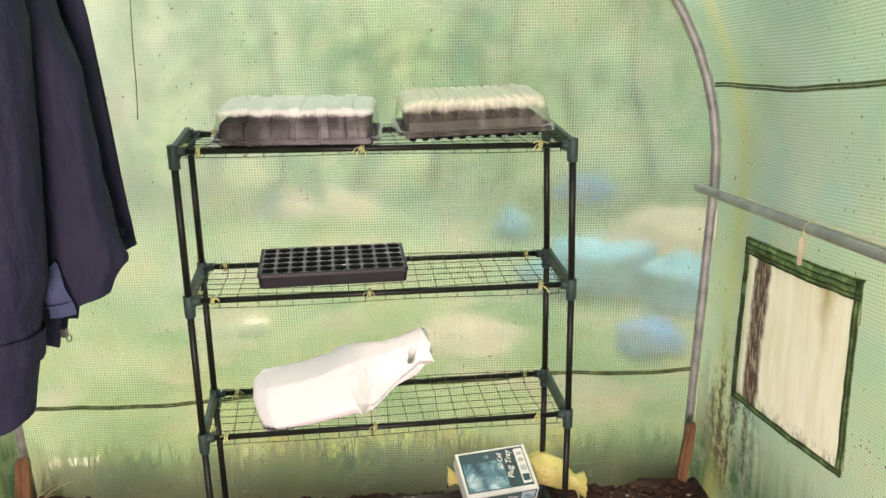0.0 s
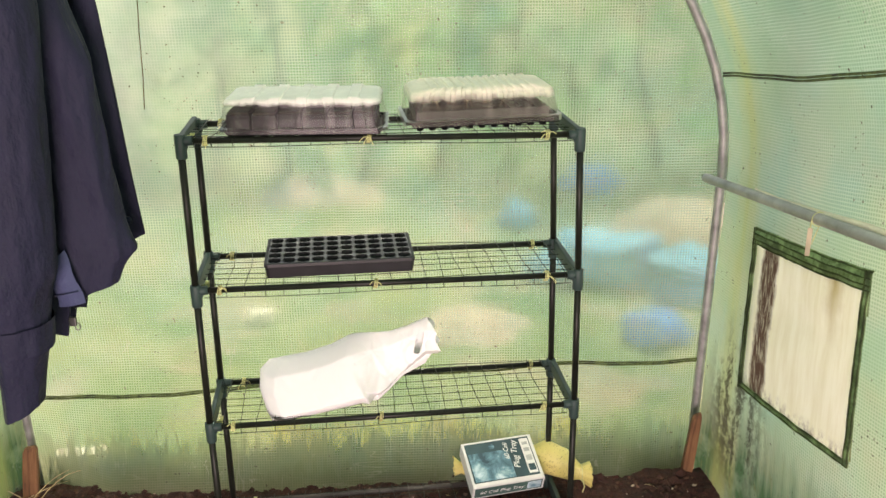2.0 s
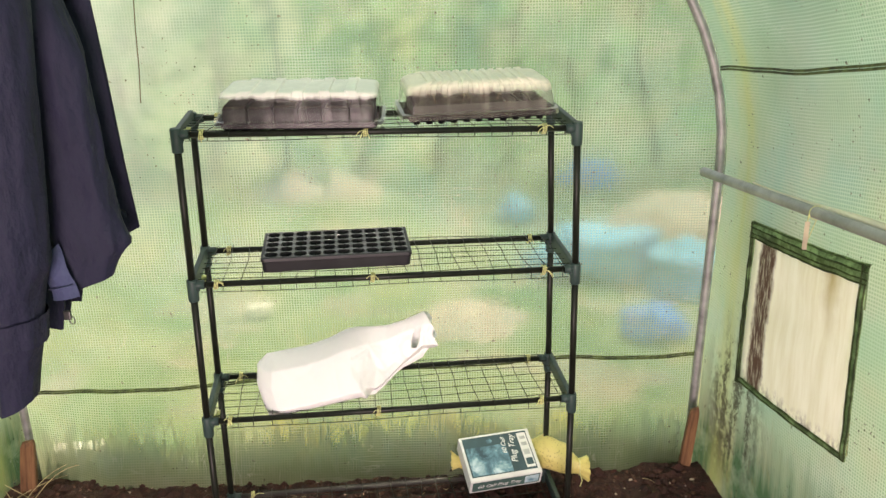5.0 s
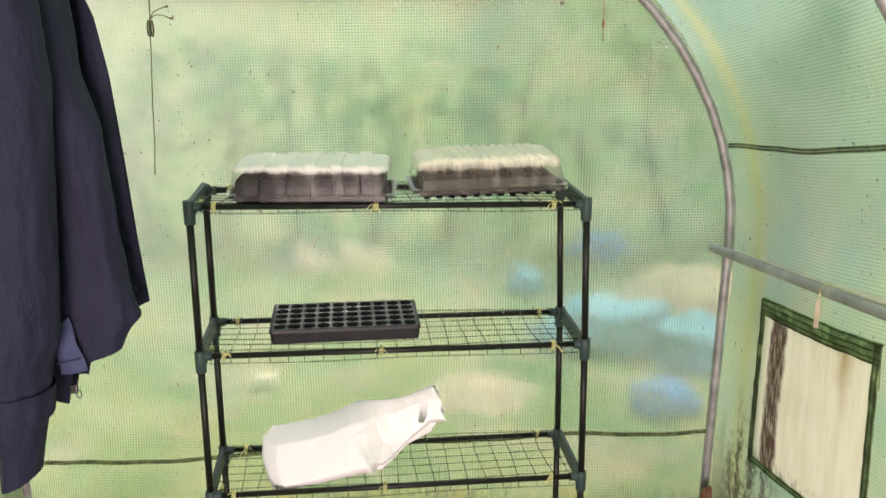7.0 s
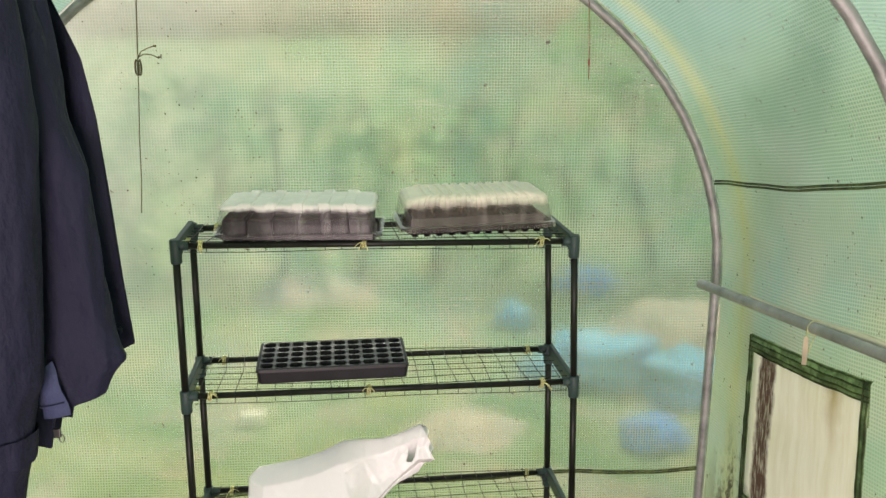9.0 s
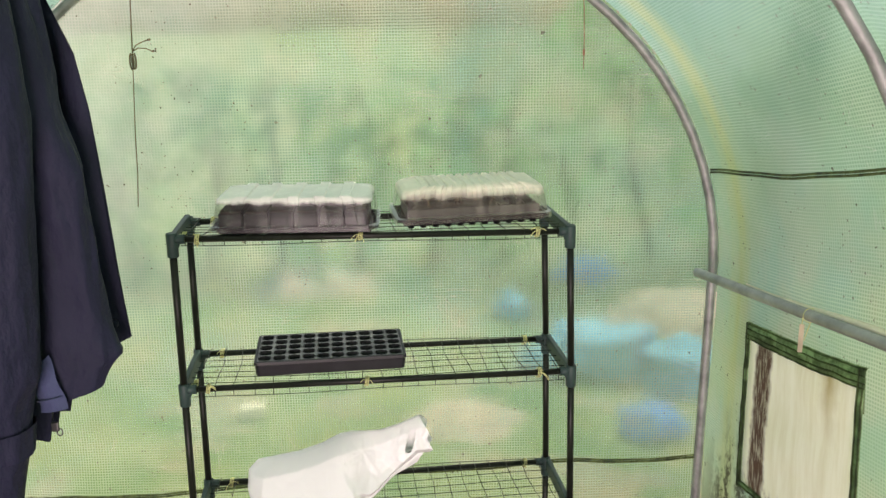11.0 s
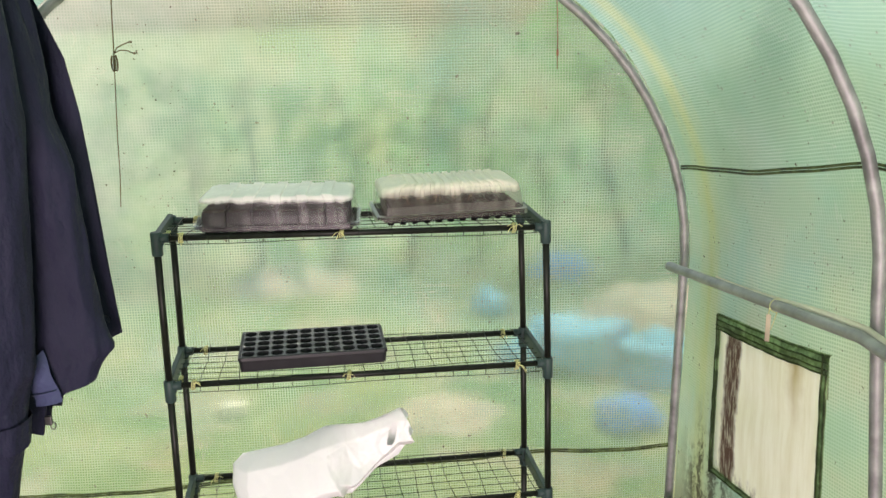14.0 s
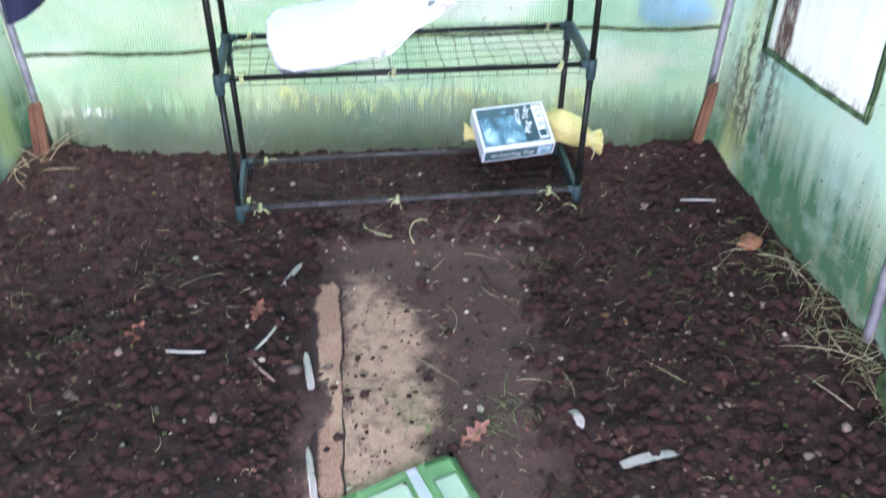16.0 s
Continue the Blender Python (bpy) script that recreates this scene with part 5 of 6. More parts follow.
ob = part("clay_lump", lump(0.026, 8.2, 0.7, 3, 0.35), CLAY)
tagged(rest(ob, 1.000, 1.840, 0.012, 30), "rough orange-brown clay lump by the side cover", "clay lump")

# plain pebbles and crumbs, too many to count
rnd = random.Random(21)


def scatter(name, count, sizes, material, label, category, area=(-1.12, 1.12, 0.9, 2.30), away=None):
    bm_verts, bm_faces = [], []
    for i in range(count):
        x, y = rnd.uniform(area[0], area[1]), rnd.uniform(area[2], area[3])
        if abs(x) > 0.98 + 0.2 * (2.3 - y) / 0.9 or (away and away(x, y)):
            continue
        r = sizes[0] + (sizes[1] - sizes[0]) * rnd.random() ** 2.5
        z = soil_z(x, y) + r * 0.2
        base = len(bm_verts)
        turn = rnd.uniform(0, 6.28)
        sx, sy, sz = rnd.uniform(0.7, 1.4), rnd.uniform(0.6, 1.1), rnd.uniform(0.5, 0.9)
        for k, (px, py, pz) in enumerate(((0, 0, 1), (1, 0, 0.15), (0.31, 0.95, 0.2), (-0.8, 0.59, 0.1), (-0.8, -0.59, 0.25), (0.31, -0.95, 0.1), (0, 0, -0.8))):
            j = 1 + rnd.uniform(-0.25, 0.25)
            qx, qy = px * sx * r * j, py * sy * r * j
            bm_verts.append((x + qx * math.cos(turn) - qy * math.sin(turn), y + qx * math.sin(turn) + qy * math.cos(turn), z + pz * sz * r * j))
        for k in range(5):
            a, c = base + 1 + k, base + 1 + (k + 1) % 5
            bm_faces.append((base, a, c))
            bm_faces.append((base + 6, c, a))
    me = bpy.data.meshes.new(name)
    me.from_pydata(bm_verts, [], bm_faces)
    me.materials.append(material)
    return tagged(new(name, me), label, category, kind="stuff")


def trodden(x, y):
    return -0.12 < x < 0.38 and y < 1.85 and rnd.random() < 0.965


scatter("soil_crumbs", 9000, (0.003, 0.022), CLOD, "loose dark brown soil crumbs on the floor", "soil crumbs", away=trodden)
scatter("dry_crumbs", 2400, (0.0025, 0.012), CLOD_DRY, "paler dry soil crumbs strewn on the floor", "soil crumbs", away=trodden)
PALE_BIT = simple("bleached_husk", (0.50, 0.40, 0.30), 0.8, 0.0, 0.3, 40)
scatter("husks", 300, (0.002, 0.009), PALE_BIT, "pale bleached husks and root bits on soil", "husks")
scatter("grit", 260, (0.0015, 0.006), STONE_PALE, "tiny pale grit and seed husks on the soil", "grit")
LITTER = simple("leaf_litter", (0.17, 0.075, 0.05), 0.9, 0.0, 0.5, 40)
MOSSY_BIT = simple("olive_moss", (0.10, 0.10, 0.03), 0.9, 0.0, 0.4, 40)
scatter("leaf_litter", 900, (0.002, 0.009), LITTER, "reddish-brown crumbled leaf litter on the soil", "leaf litter")
scatter("moss_bits", 420, (0.002, 0.008), MOSSY_BIT, "olive moss and weed bits on the soil", "moss", area=(-1.12, -0.3, 1.2, 2.2))
scatter("moss_bits", 300, (0.002, 0.008), MOSSY_BIT, "olive moss and weed bits along the cover", "moss", area=(0.7, 1.2, 0.95, 2.0))
scatter("gravel", 240, (0.004, 0.013), STONE, "small grey-brown gravel stones in the soil", "gravel")


# half-buried board along the path
def board_material():
    """Bare pinkish wood, streaked along, with soil washed over its edges."""
    m = Nodes("dusty_pinkish_board")
    uv = m.uv()
    grain = m.noise(1.0, 5, 0.6, vec=m.scaled(uv, (14, 9, 1)))
    u = m.n("ShaderNodeSeparateXYZ", {0: uv}).outputs[0]
    dirt = m.noise(26, 6, 0.7)
    c = m.mix(m.ramp(grain, (0.3, 0.0), (0.7, 1.0)), (0.30, 0.145, 0.092), (0.50, 0.27, 0.175))
    c = m.mix(m.ramp(m.noise(5, 4), (0.5, 0.0), (0.66, 0.8)), c, (0.62, 0.38, 0.25))
    rim = m.math("SUBTRACT", 1.0, m.math("MULTIPLY", m.math("MINIMUM", u, m.math("MULTIPLY", m.math("SUBTRACT", 1.0, u), 3.0)), 2.6), clamp=True)
    soiled = m.ramp(m.math("ADD", m.math("MULTIPLY", rim, 0.75), m.math("MULTIPLY", dirt, 0.8)), (0.50, 0.0), (0.72, 1.0))
    c = m.mix(soiled, c, (0.045, 0.021, 0.018))
    return m.done(m.principled(c, 0.85, 0.0, m.bump(m.math("ADD", grain, dirt), 0.6, 0.004)))


def board_fn(u, v):
    x, y = 0.090 * u, 0.75 + (1.69 - 0.75 + 0.03 * noise.noise(Vector((u * 5, 0, 3)))) * v
    edge = min(u, 1 - u) * 10
    x += -0.147 + 0.125 * (1.69 - y) - 0.030 * u * (1.69 - y)
    return Vector((x + 0.005 * noise.noise(Vector((y * 21, u * 3, 7))) + 0.003 * noise.noise(Vector((y * 9, u * 2, 1))), y, -0.005 + 0.006 * noise.noise(Vector((x * 9, y * 6, 4))) + 0.004 * min(1, edge)  - (0.030 if edge < 0.01 or v < 0.005 or v > 0.995 else 0.0) + 0.0025 * noise.noise(Vector((x * 30, y * 14, 0)))))


tagged(part("board", sheet(board_fn, steps(0, 1, 24), steps(0, 1, 80), uvfn=lambda u, v: (u, v * 9)), board_material()), "dusty pinkish wooden board sunk along the soil path", "board")


scatter("path_crumbs", 420, (0.0015, 0.006), CLOD, "small soil crumbs strewn over the sunken board", "soil crumbs", area=(-0.13, 0.30, 0.95, 1.75))


# plant labels and chips of bleached wood
def chip(x0, y0, x1, y1, w, material, name, label, category, thick=0.003, curl=0.004, seed=1):
    d = Vector((x1 - x0, y1 - y0, 0))
    ln = d.length

    def fn(u, v):
        taper = 1 - 0.75 * max(0, (u - 0.82) / 0.18) - 0.25 * max(0, (0.08 - u) / 0.08)
        return Vector((ln * (u - 0.5), w * (v - 0.5) * taper + 0.0015 * noise.noise(Vector((u * 8, seed, 0))), thick + curl * math.sin(math.pi * u) + 0.0012 * noise.noise(Vector((u * 14, v * 3, seed)))))
    bm = sheet(fn, steps(0, 1, 20), steps(0, 1, 4))
    bmesh.ops.solidify(bm, geom=bm.faces[:], thickness=thick)
    ob = part(name, bm, material)
    cx, cy = (x0 + x1) / 2, (y0 + y1) / 2
    return tagged(rest(ob, cx, cy, 0.006, math.degrees(math.atan2(d.y, d.x))), label, category)


LABEL = simple("white_plastic_label", (0.80, 0.72, 0.63), 0.5, 0.0, 0.12, 40, 0.3, 0.002)
for k, (x0, y0, x1, y1, w) in enumerate(((-0.206, 1.664, -0.168, 1.764, 0.016), (-0.094, 1.322, -0.121, 1.437, 0.017), (-0.055, 1.03, -0.086, 1.172, 0.015))):
    chip(x0, y0, x1, y1, w, LABEL, "plant_label", "dirty white plant label fallen on the soil", "plant label", seed=k)["group"] = "plant labels on the soil"
chip(0.545, 1.131, 0.674, 1.163, 0.024, LABEL, "plant_label", "crinkled white plant label fallen on soil", "plant label", curl=0.008, seed=7)["group"] = "plant labels on the soil"
chip(0.458, 1.262, 0.478, 1.212, 0.020, LABEL, "paper_scrap", "curled white paper scrap on the soil", "paper scrap", curl=0.012, seed=9)
for k, (pts, words) in enumerate(((((-0.188, 1.552), (-0.215, 1.48), (-0.247, 1.418)), "thin pale dry twig on the soil"), (((-0.247, 1.418), (-0.215, 1.385), (-0.178, 1.345)), "short grey-brown twig on the soil"),
                                  (((-0.438, 1.444), (-0.39, 1.438), (-0.348, 1.440)), "pale straight twig lying on dark soil"), (((0.860, 2.040), (0.90, 2.03), (0.955, 2.028)), "pale thin stick near the end sheet"),
                                  (((0.285, 1.735), (0.31, 1.66), (0.345, 1.60), (0.365, 1.55)), "crooked thin root on the soil"))):
    bm = sweep([(x, y, soil_z(x, y) + 0.012 + 0.003 * (i % 2)) for i, (x, y) in enumerate(pts)], 0.003, 6, radii=[0.0040 - 0.0006 * i for i in range(len(pts))])
    tagged(part("twig", bm, (BARK_WHITE, STONE_PALE, BARK_WHITE, BARK_WHITE, CLOD_DRY)[k]), words, "twig", group="twigs on the soil")


# fallen oak leaves
def leaf_material(name, color):
    m = Nodes(name)
    a, n = m.noise(40, 5), m.noise(200, 3)
    c = m.mix(m.ramp(a, (0.35, 0.0), (0.7, 1.0)), tuple(x * 0.6 for x in color), tuple(min(1, x * 1.25) for x in color))
    return m.done(m.principled(c, 0.7, 0.0, m.bump(m.math("ADD", a, m.math("MULTIPLY", n, 0.3)), 0.5, 0.004)))


LEAF = leaf_material("orange_dead_leaf", (0.64, 0.25, 0.16))
LEAF_PINK = leaf_material("pinkish_dead_leaf", (0.58, 0.27, 0.19))


def oak_leaf(x, y, length, turn, material, label, seed):
    def fn(u, v):
        half = 0.26 * length * math.sin(math.pi * min(1, u * 0.93 + 0.05)) ** 0.8 * (0.78 + 0.30 * math.sin(u * 24 + seed))
        s = (v - 0.5) * 2
        return Vector((length * (u - 0.5), half * s, 0.35 * abs(half * s) + 0.006 * math.sin(5 * u + seed) + 0.004 * noise.noise(Vector((u * 5, s * 2, seed)))))
    bm = sheet(fn, steps(0, 1, 36), steps(0, 1, 8))
    sweep([(-0.5 * length, 0, 0.002), (-0.72 * length, 0.01 * length, 0.0)], 0.0009, 5, bm)
    bmesh.ops.solidify(bm, geom=bm.faces[:], thickness=0.0006)
    ob = part("oak_leaf", bm, material)
    return tagged(rest(ob, x, y, 0.008, turn, 8, -10), label, "leaf", group="fallen oak leaves")


oak_leaf(-0.251, 1.583, 0.072, 80, LEAF, "curled orange dead oak leaf on soil", 1)
oak_leaf(-0.527, 1.492, 0.088, 65, LEAF, "torn orange-red dead oak leaf on soil", 2)
oak_leaf(0.255, 1.205, 0.080, 40, LEAF_PINK, "pinkish dead oak leaf beside the green packet", 3)

# green seed packet lying on the path
PACK = simple("green_paper", (0.30, 0.58, 0.24), 0.5, 0.0, 0.15, 12)
PACK_PALE = simple("pale_green_paper", (0.72, 0.86, 0.66), 0.5, 0.0, 0.1, 12)
pk = thing("seed_packet", pose(0.110, 1.045, soil_z(0.11, 1.045) + 0.016, 0, 0, 26), "bright green paper seed packet lying on the path", "seed packet")


def flat_piece(x0, x1, y0, y1, z):
    bm = sheet(lambda u, v: Vector((x0 + (x1 - x0) * u, y0 + (y1 - y0) * v, z + 0.008 * math.sin(3 * (x0 + (x1 - x0) * u) * 8) * 0.4 + 0.02 * (x0 + (x1 - x0) * u) ** 2)), steps(0, 1, 16), steps(0, 1, 8))
    bmesh.ops.solidify(bm, geom=bm.faces[:], thickness=0.0012)
    return bm


part("packet_sleeve", flat_piece(-0.15, 0.135, -0.075, 0.055, 0.0), PACK, pk)
part("print_panel", flat_piece(-0.13, 0.02, -0.06, 0.030, 0.002), PACK_PALE, pk, "pale printed panel")
part("print_panel", flat_piece(0.070, 0.120, -0.06, 0.010, 0.002), PACK_PALE, pk, "pale printed panel")
part("white_strip", flat_piece(0.030, 0.052, -0.075, 0.052, 0.003), INK_WHITE, pk, "white paper strip")


# ---- straw, roots and weeds ----
def strands(name, spots, count, length, radius, material, label, category, lie=0.3, seed=5, spread=0.05, bend=0.5):
    r = random.Random(seed)
    bm = bmesh.new()
    for i in range(count):
        x, y = r.choice(spots)
        x, y = x + r.gauss(0, spread), y + r.gauss(0, spread)
        if x > on_cover(y, 0.02, 0.012).x or x < -1.1 - 0.1 * (2.2 - y) or y > 2.26:
            continue
        a, ln = r.uniform(0, 6.28), length * r.uniform(0.4, 1.2)
        up = lie * r.uniform(0.3, 1.3)
        k = r.uniform(-bend, bend)
        pts = []
        p, h = Vector((x, y, soil_z(x, y) + 0.003)), a
        for s in range(6):
            pts.append(p.copy())
            h += k * 0.5
            p = p + Vector((math.cos(h), math.sin(h), up * (1 - s / 2.6))) * (ln / 5)
            p.x = min(p.x, on_cover(p.y, max(0.02, p.z), 0.012).x)
            p.z = max(p.z, soil_z(p.x, p.y) + 0.003)
        sweep(pts, radius, 4, bm, radii=[radius * (1 - 0.13 * s) for s in range(6)])
    return tagged(part(name, bm, material), label, category, kind="stuff")


PALE_STEM = simple("pale_bent_stem", (0.66, 0.58, 0.34), 0.8, 0.0, 0.25, 40)
edge_spots = [(1.08 + 0.24 * (1.75 - y), y) for y in steps(1.15, 1.85, 14)]
strands("dry_grass", edge_spots, 90, 0.13, 0.0008, STRAW, "dry straw and grass stems along the cover's foot", "dry grass", 0.8, 5, 0.045)
strands("green_weeds", edge_spots, 300, 0.055, 0.0011, GREEN_STEM, "fading green weeds along the cover's foot", "weeds", 1.1, 6, 0.05)
strands("long_stems", [(1.00, 1.80), (1.03, 1.70), (1.06, 1.62), (1.10, 1.50), (1.12, 1.40), (1.05, 1.30)], 9, 0.17, 0.0011, PALE_STEM, "long pale bent grass stems along the cover's foot", "dry grass", 0.5, 44, 0.035, 0.6)
strands("loose_straw", [(x, y) for x in steps(-1.0, 1.0, 14) for y in steps(0.95, 2.2, 10)], 260, 0.038, 0.0008, STRAW, "thin straw and root bits on the soil", "straw", 0.12, 7, 0.05, 0.9)
strands("weed_sprigs", [(0.86, 1.72), (0.70, 1.80), (0.78, 1.62), (-0.70, 1.50), (-0.62, 1.46), (-0.95, 1.80), (0.45, 1.78), (-0.30, 1.75), (0.93, 1.55), (-0.80, 1.62), (-0.88, 1.55), (-0.50, 1.72), (-0.66, 1.30), (-0.90, 1.40), (0.62, 1.40), (0.95, 1.45), (0.88, 1.85)], 230, 0.040, 0.0007, GREEN_STEM, "small green weed sprigs in the soil", "weeds", 0.9, 18, 0.045, 0.5)
strands("fine_roots", [(0.25, 1.72), (0.42, 1.62), (-0.02, 1.86), (0.10, 1.55), (0.36, 1.45), (0.66, 1.70), (-0.48, 1.60), (-0.75, 1.30), (0.82, 1.36)], 22, 0.13, 0.0010, STRAW, "long thin pale roots on the soil", "roots", 0.10, 31, 0.05, 0.7)
FRESH_STEM = simple("fresh_green_stem", (0.16, 0.24, 0.07), 0.8, 0.0, 0.35, 40)
strands("path_weeds", [(0.12, 1.27), (0.30, 1.22), (0.33, 1.27), (0.16, 1.24)], 55, 0.055, 0.0009, FRESH_STEM, "small green grass tufts growing on the path", "grass tuft", 0.9, 8, 0.025)
strands("corner_straw", [(-1.02, 2.2), (-0.98, 2.22)], 9, 0.20, 0.0014, STRAW, "long dry stems by the corner peg", "dry grass", 0.7, 9, 0.02)
GREEN_EDGE = part("skirt_fold", sheet(lambda u, v: on_cover(1.36 - 0.6 * u, 0.050 - 0.065 * v, 0.010 + 0.035 * v + 0.004 * math.sin(12 * u)), steps(0, 1, 20), steps(0, 1, 4)), MOSS)
tagged(GREEN_EDGE, "green folded skirt of the cover tucked into soil", "cover skirt", kind="structure")

# pieces of twine fallen in front of the rack
bm = bmesh.new()
for x, y, ln, a in ((0.45, 1.98, 0.05, 0.3), (0.56, 1.985, 0.05, 1.9), (-0.02, 1.93, 0.10, 4.5), (0.15, 1.94, 0.11, 3.3), (0.33, 1.92, 0.04, 0.2)):
    sweep([(x + ln * t * math.cos(a + 1.1 * t), y + ln * t * math.sin(a + 1.1 * t), soil_z(x + ln * t * math.cos(a + 1.1 * t), y + ln * t * math.sin(a + 1.1 * t)) + 0.006 + 0.012 * math.sin(3 * t)) for t in steps(0, 1, 7)], 0.0013, 5, bm)
tagged(part("twine_offcuts", bm, TWINE), "yellow-green twine offcuts lying before the rack", "twine", kind="stuff")


# ---- outside, dimly seen through the cover ----
def blades(name, count, area, height, material, label, seed):
    r = random.Random(seed)
    v, f = [], []
    for i in range(count):
        x, y = r.uniform(area[0], area[1]), r.uniform(area[2], area[3])
        if noise.noise(Vector((x * 3, y * 3, seed))) < -0.1:
            continue
        h, w, a = height * r.uniform(0.4, 1.2), 0.0045, r.uniform(0, 6.28)
        dx, dy = r.gauss(0, 0.6) * h, abs(r.gauss(0, 0.25)) * h
        b0 = len(v)
        cx, cy = w * math.cos(a), w * math.sin(a)
        v += [(x - cx, y - cy, -0.06), (x + cx, y + cy, -0.06), (x + dx * 0.4 + cx * 0.7, y + dy * 0.4 + cy * 0.7, h * 0.6), (x + dx * 0.4 - cx * 0.7, y + dy * 0.4 - cy * 0.7, h * 0.6), (x + dx, y + dy, h)]
        f += [(b0, b0 + 1, b0 + 2, b0 + 3), (b0 + 3, b0 + 2, b0 + 4)]
    me = bpy.data.meshes.new(name)
    me.from_pydata(v, [], f)
    me.materials.append(material)
    return tagged(new(name, me), label, "grass", kind="stuff")


FRESH_GRASS = simple("fresh_grass", (0.060, 0.185, 0.030), 0.8, 0.0, 0.4, 8)
STRAW_GRASS = simple("straw_grass", (0.62, 0.52, 0.22), 0.85, 0.0, 0.35, 10)


def tuft(x, y, spread, height, count, lean, material, label, seed):
    """A tuft of bent blades fanning out from one root."""
    r = random.Random(seed)
    v, f = [], []
    for i in range(count):
        x0, y0 = x + r.gauss(0, spread), y + abs(r.gauss(0, 0.014))
        h, w = height * r.uniform(0.35, 1.1), r.uniform(0.0025, 0.005)
        dx, dy = (lean + r.gauss(0, 0.42)) * h, abs(r.gauss(0, 0.10)) * h
        pts = [(x0 + dx * t * t, y0 + dy * t, -0.06 + (h + 0.06) * (t - 0.18 * t * t * abs(dx / h))) for t in (0.0, 0.35, 0.7, 1.0)]
        b0 = len(v)
        for k, (px, py, pz) in enumerate(pts):
            ww = w * (1 - 0.30 * k)
            v += [(px - ww, py, pz), (px + ww, py + 0.001, pz)]
        f += [(b0 + 2 * k, b0 + 2 * k + 1, b0 + 2 * k + 3, b0 + 2 * k + 2) for k in range(3)]
    me = bpy.data.meshes.new("grass_tuft")
    me.from_pydata(v, [], f)
    me.materials.append(material)
    return tagged(new("grass_tuft", me), label, "grass", kind="stuff")


tufts = random.Random(77)
for k in range(30):
    x = -1.0 + 2.0 * (k + tufts.uniform(0.1, 0.9)) / 30
    tall = 0.09 + 0.05 * tufts.random() + (0.07 if -0.32 < x < 0.12 else 0.0) + (0.14 if 0.14 < x < 0.34 else 0.0) + (0.07 if x > 0.6 else 0.0)
    tuft(x, max(2.352, end_y(x, 0.05) + 0.014), 0.024, tall * tufts.uniform(0.7, 1.2), 30, tufts.uniform(-0.2, 0.5), FRESH_GRASS, "dark green grass tuft pressed against the end sheet", 100 + k)
for k in range(22):
    tuft(-1.0 + 2.0 * (k + tufts.uniform(0.1, 0.9)) / 22, 2.395, 0.04, 0.13 + 0.05 * tufts.random(), 30, tufts.uniform(-0.3, 0.3), STRAW_GRASS, "straw-coloured grass tuft outside the end sheet", 200 + k)
blades("tall_grass", 1200, (1.24, 1.5, 0.4, 2.6), 0.12, GRASS, "rough green grass growing outside the side cover", 4)
YELLOW_GRASS = simple("yellowed_grass", (0.90, 0.76, 0.18), 0.85, 0.0, 0.4, 10)
blades("dry_grass", 5000, (-0.32, 0.66, 2.47, 2.64), 0.045, YELLOW_GRASS, "yellowed grass patch outside the end sheet", 5)
BLUE = simple("blue_plastic", (0.08, 0.36, 0.82), 0.9, 0.0, 0.25, 6, spec=0.05)
PALE_BLUE = simple("pale_blue_plastic", (0.17, 0.50, 0.68), 0.9, 0.0, 0.25, 6, spec=0.05)
PINK_GRAVEL = simple("pinkish_gravel", (0.52, 0.43, 0.33), 0.9, 0.0, 0.3, 12, 0.8, 0.01)


def sack(x, y, r, h, seed, material, label):
    ob = part("sack", lump(r, seed, h / r, 3, 0.7), material)
    ob.location = (x, y, -0.05 + h * 0.7)
    return tagged(ob, label, "sack", group="sacks outside")


for k, (x, y, r, h) in enumerate(((1.11, 3.50, 0.10, 0.075), (1.22, 6.0, 0.13, 0.10))):
    sack(x, y, r, h, 1.0 + 1.3 * k, BLUE, "crumpled blue plastic sack lying in grass outside")
for k, (x, y, r, h) in enumerate(((1.05, 4.32, 0.24, 0.13), (1.38, 4.14, 0.22, 0.10), (0.68, 5.25, 0.11, 0.07))):
    sack(x, y, r, h, 2.2 + 0.9 * k, PALE_BLUE, "faded pale blue plastic sack lying in grass outside")


def heap(x, y, r, h, seed, label):
    """A low heap of gravel with an uneven foot."""
    def fn(a, k):
        rr = r * k * (1 + 0.25 * noise.noise(Vector((math.cos(a) * 1.5, math.sin(a) * 1.5, seed))))
        return Vector((x + rr * math.cos(a), y + rr * math.sin(a), -0.06 + h * (1 - k * k) + 0.02 * noise.noise(Vector((rr * 9 * math.cos(a), rr * 9 * math.sin(a), seed)))))
    return tagged(part("gravel_heap", sheet(fn, steps(0, 2 * math.pi, 36), steps(0.01, 1, 12)), PINK_GRAVEL), label, "gravel heap", group="heaps outside")


heap(1.62, 5.15, 0.42, 0.16, 1.0, "low heap of pinkish gravel in the grass")
heap(0.36, 3.66, 0.26, 0.06, 2.0, "thin spread of pale gravel in the grass")
heap(-0.55, 6.0, 0.40, 0.14, 4.0, "low heap of beige gravel before the hedge")
PALE_STONE = simple("pale_stone_block", (0.85, 0.80, 0.66), 0.8, 0.0, 0.15, 12)
for x, y, sx, sy, sz, turn in ((-0.57, 3.80, 0.11, 0.08, 0.05, 8), (-0.93, 2.50, 0.16, 0.06, 0.07, 4)):
    ob = part("stone_block", box(sx, sy, sz, (0, 0, sz / 2), 0.008), PALE_STONE)
    ob.matrix_world = pose(x, y, -0.05, 0, 0, turn)
    tagged(ob, "pale stone block lying in the grass outside", "stone block", group="blocks outside")


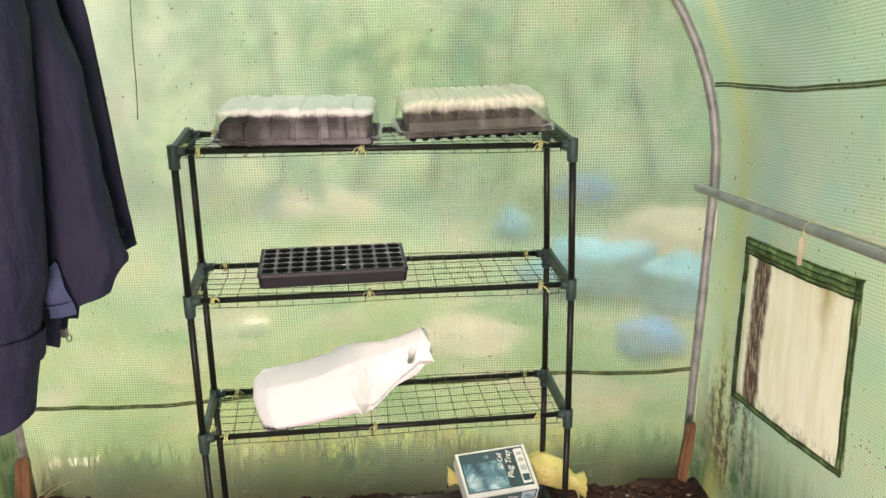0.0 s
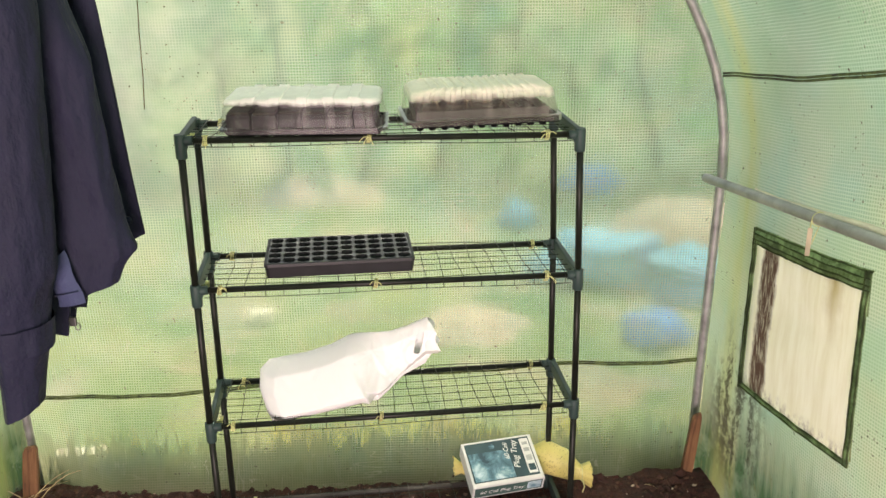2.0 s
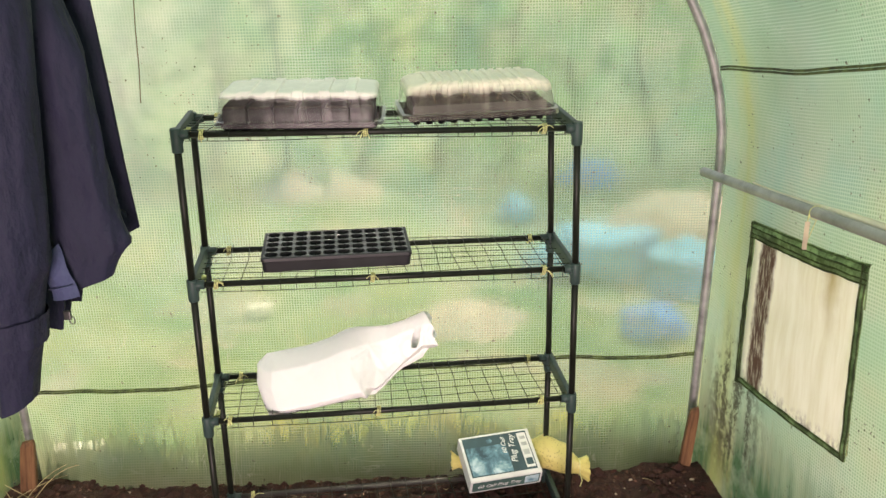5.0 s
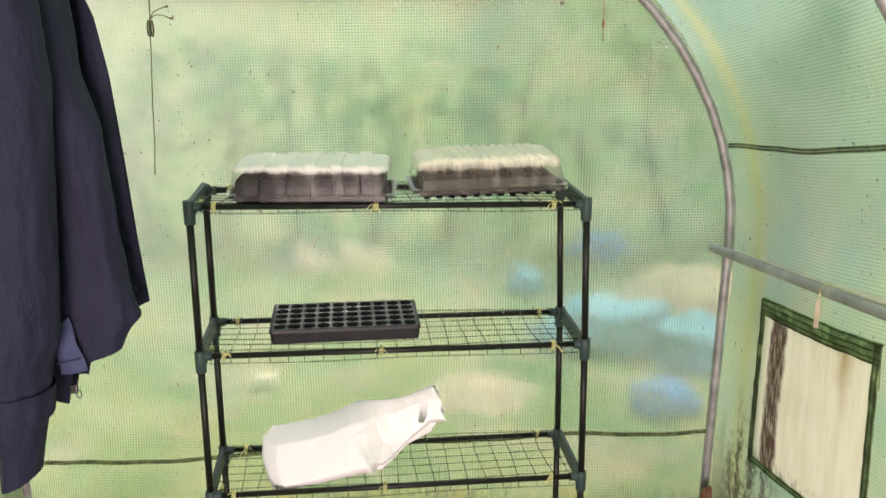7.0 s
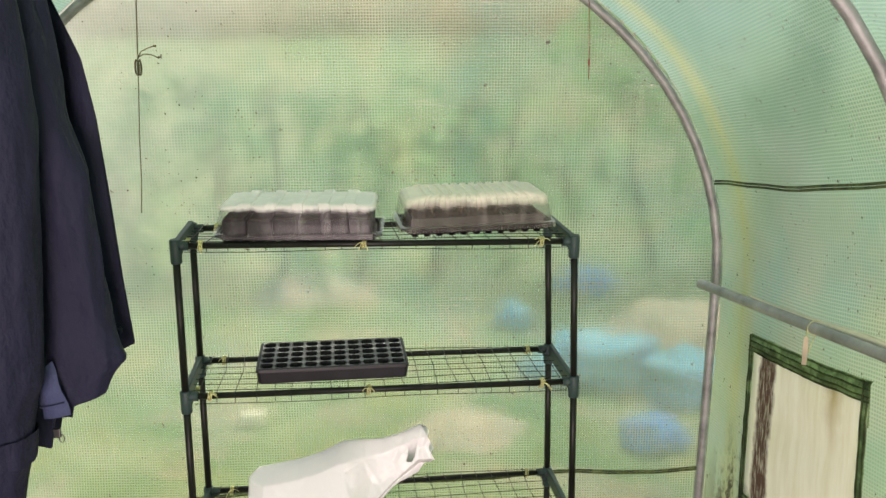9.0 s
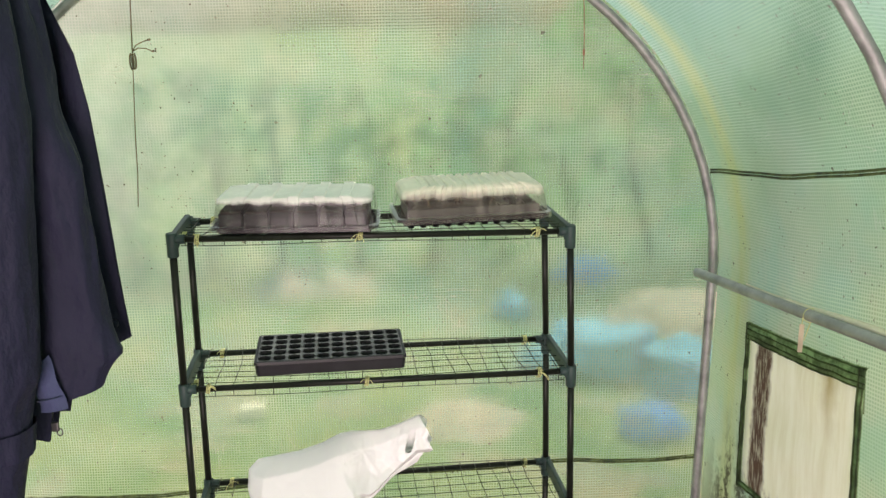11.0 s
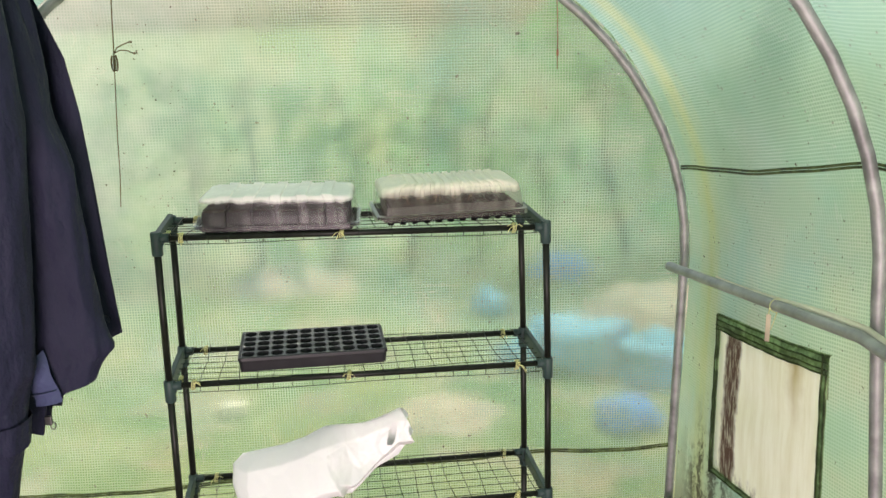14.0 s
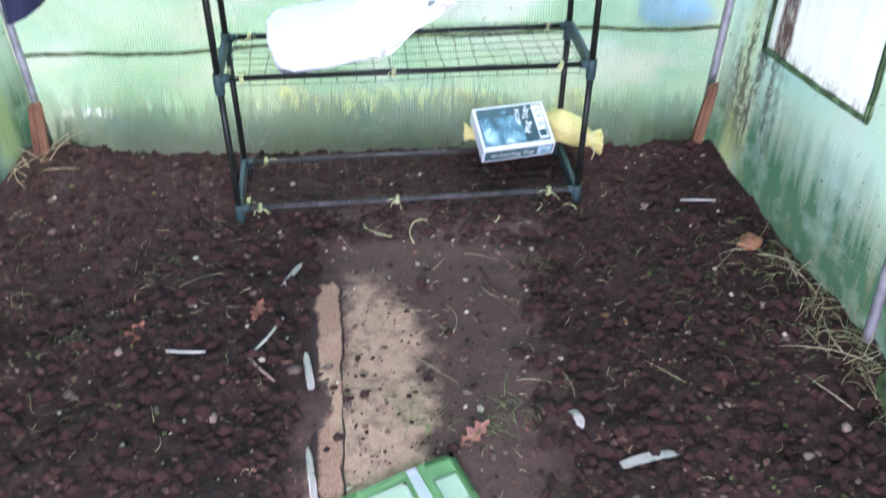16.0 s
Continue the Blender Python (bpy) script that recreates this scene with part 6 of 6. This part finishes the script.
# hedge beyond the end sheet
def hedge_leaf_material():
    """Green leaf that lets daylight through."""
    m = Nodes("hedge_leaf")
    n = m.noise(3, 3)
    c = m.mix(n, (0.10, 0.19, 0.10), (0.20, 0.30, 0.16))
    d = m.principled(c, 0.6, 0.0)
    t = m.n("ShaderNodeBsdfTranslucent", {"Color": m.mix(n, (0.20, 0.44, 0.20), (0.34, 0.56, 0.28))}).outputs[0]
    return m.done(m.n("ShaderNodeMixShader", {0: 0.55, 1: d, 2: t}).outputs[0])


LEAF_GREEN = hedge_leaf_material()
HEDGE_BARK = simple("hedge_bark", (0.10, 0.07, 0.05), 0.9, 0.0, 0.3, 20)


def hedge(x0, x1, y, h, count, seed):
    """A row of stems under an uneven bank of leaves with gaps."""
    rr = random.Random(seed)
    ob = thing("hedge", pose(0, y, -0.05), "tall dark green leafy hedge beyond the grass", "hedge")
    bm = bmesh.new()
    for x in steps(x0, x1, 20):
        sweep([(x, 0, 0), (x + rr.uniform(-0.2, 0.2), rr.uniform(-0.2, 0.2), h * 0.5), (x + rr.uniform(-0.4, 0.4), rr.uniform(-0.3, 0.3), h * 0.85)], 0.03, 6, bm, radii=(0.04, 0.025, 0.008))
    part("stems", bm, HEDGE_BARK, ob)
    v, f = [], []
    for k in range(count):
        x = rr.uniform(x0, x1)
        top = (h + 0.55 * min(1.0, max(0.0, x - 0.6))) * (0.9 + 0.40 * noise.noise(Vector((x * 0.9, 0, seed))) + 0.10 * noise.noise(Vector((x * 2.3, 1, seed))))
        p = Vector((x, rr.gauss(0, 0.35), top * rr.random() ** 0.8))
        d = Vector((rr.gauss(0, 1), rr.gauss(0, 0.6), rr.gauss(0, 0.8))).normalized() * rr.uniform(0.07, 0.13)
        w = d.cross(Vector((rr.gauss(0, 0.4), 1, rr.gauss(0, 0.4)))).normalized() * d.length * 0.5
        b0 = len(v)
        v += [tuple(p - d), tuple(p + w), tuple(p + d), tuple(p - w)]
        f.append((b0, b0 + 1, b0 + 2, b0 + 3))
    me = bpy.data.meshes.new("crown")
    me.from_pydata(v, [], f)
    me.materials.append(LEAF_GREEN)
    crown = new("crown", me)
    crown.parent = ob
    return ob


hedge(-4.5, 6.0, 6.6, 1.50, 1500, 4)


def shade_tree(x, y, reach, seed):
    """An added, out-of-view tree whose leafy limb shades the end of the tunnel."""
    rr = random.Random(seed)
    ob = thing("tree", pose(x, y, -0.05), "unseen leafy tree added to shade the tunnel's end", "tree")
    part("trunk", sweep([(0, 0, 0), (-0.05, 0.03, 1.2), (-0.10, 0.0, 2.4), (-0.2, 0.05, 3.6), (-0.15, 0.0, 4.8)], 0.1, 10, radii=(0.15, 0.11, 0.095, 0.07, 0.02)), HEDGE_BARK, ob)
    limbs = [[Vector((-0.12, 0.02, 2.9)), Vector((reach[0] * 0.4, reach[1] * 0.4, 3.9)), Vector((reach[0] * 0.75, reach[1] * 0.75, 4.3)), Vector((reach[0] * 1.15, reach[1] * 1.15, 4.4))],
             [Vector((-0.15, 0.03, 3.3)), Vector((0.7, 0.3, 4.2)), Vector((1.3, 0.5, 4.6))], [Vector((-0.18, 0.04, 3.5)), Vector((-0.3, 1.0, 4.4)), Vector((-0.2, 1.5, 4.8))]]
    for line in limbs:
        part("limb", sweep(line, 0.04, 7, radii=[0.055 * (1 - 0.22 * k) for k in range(len(line))]), HEDGE_BARK, ob)
    v, f = [], []
    hubs = [(limbs[0][2], 0.62), (limbs[0][3], 0.55), (limbs[0][1], 0.45), (limbs[1][2], 0.7), (limbs[2][2], 0.7), (Vector((-0.15, 0, 4.9)), 0.8)]
    for hub, size in hubs:
        clumps = [hub + Vector((rr.gauss(0, 0.5), rr.gauss(0, 0.5), rr.gauss(0, 0.22))) * size for k in range(26)]
        for c in clumps:
            for k in range(26):
                p = c + Vector((rr.gauss(0, 0.09), rr.gauss(0, 0.09), rr.gauss(0, 0.06)))
                d = Vector((rr.gauss(0, 1), rr.gauss(0, 1), rr.gauss(0, 0.6))).normalized() * rr.uniform(0.03, 0.055)
                w = d.cross(Vector((rr.gauss(0, 0.5), rr.gauss(0, 0.5), 1))).normalized() * d.length * 0.5
                b0 = len(v)
                v += [tuple(p - d), tuple(p + w), tuple(p + d), tuple(p - w)]
                f.append((b0, b0 + 1, b0 + 2, b0 + 3))
    me = bpy.data.meshes.new("crown")
    me.from_pydata(v, [], f)
    me.materials.append(LEAF_GREEN)
    crown = new("crown", me)
    crown.parent = ob
    return ob


shade_tree(2.6, 4.4, (-1.05, -1.0), 7)
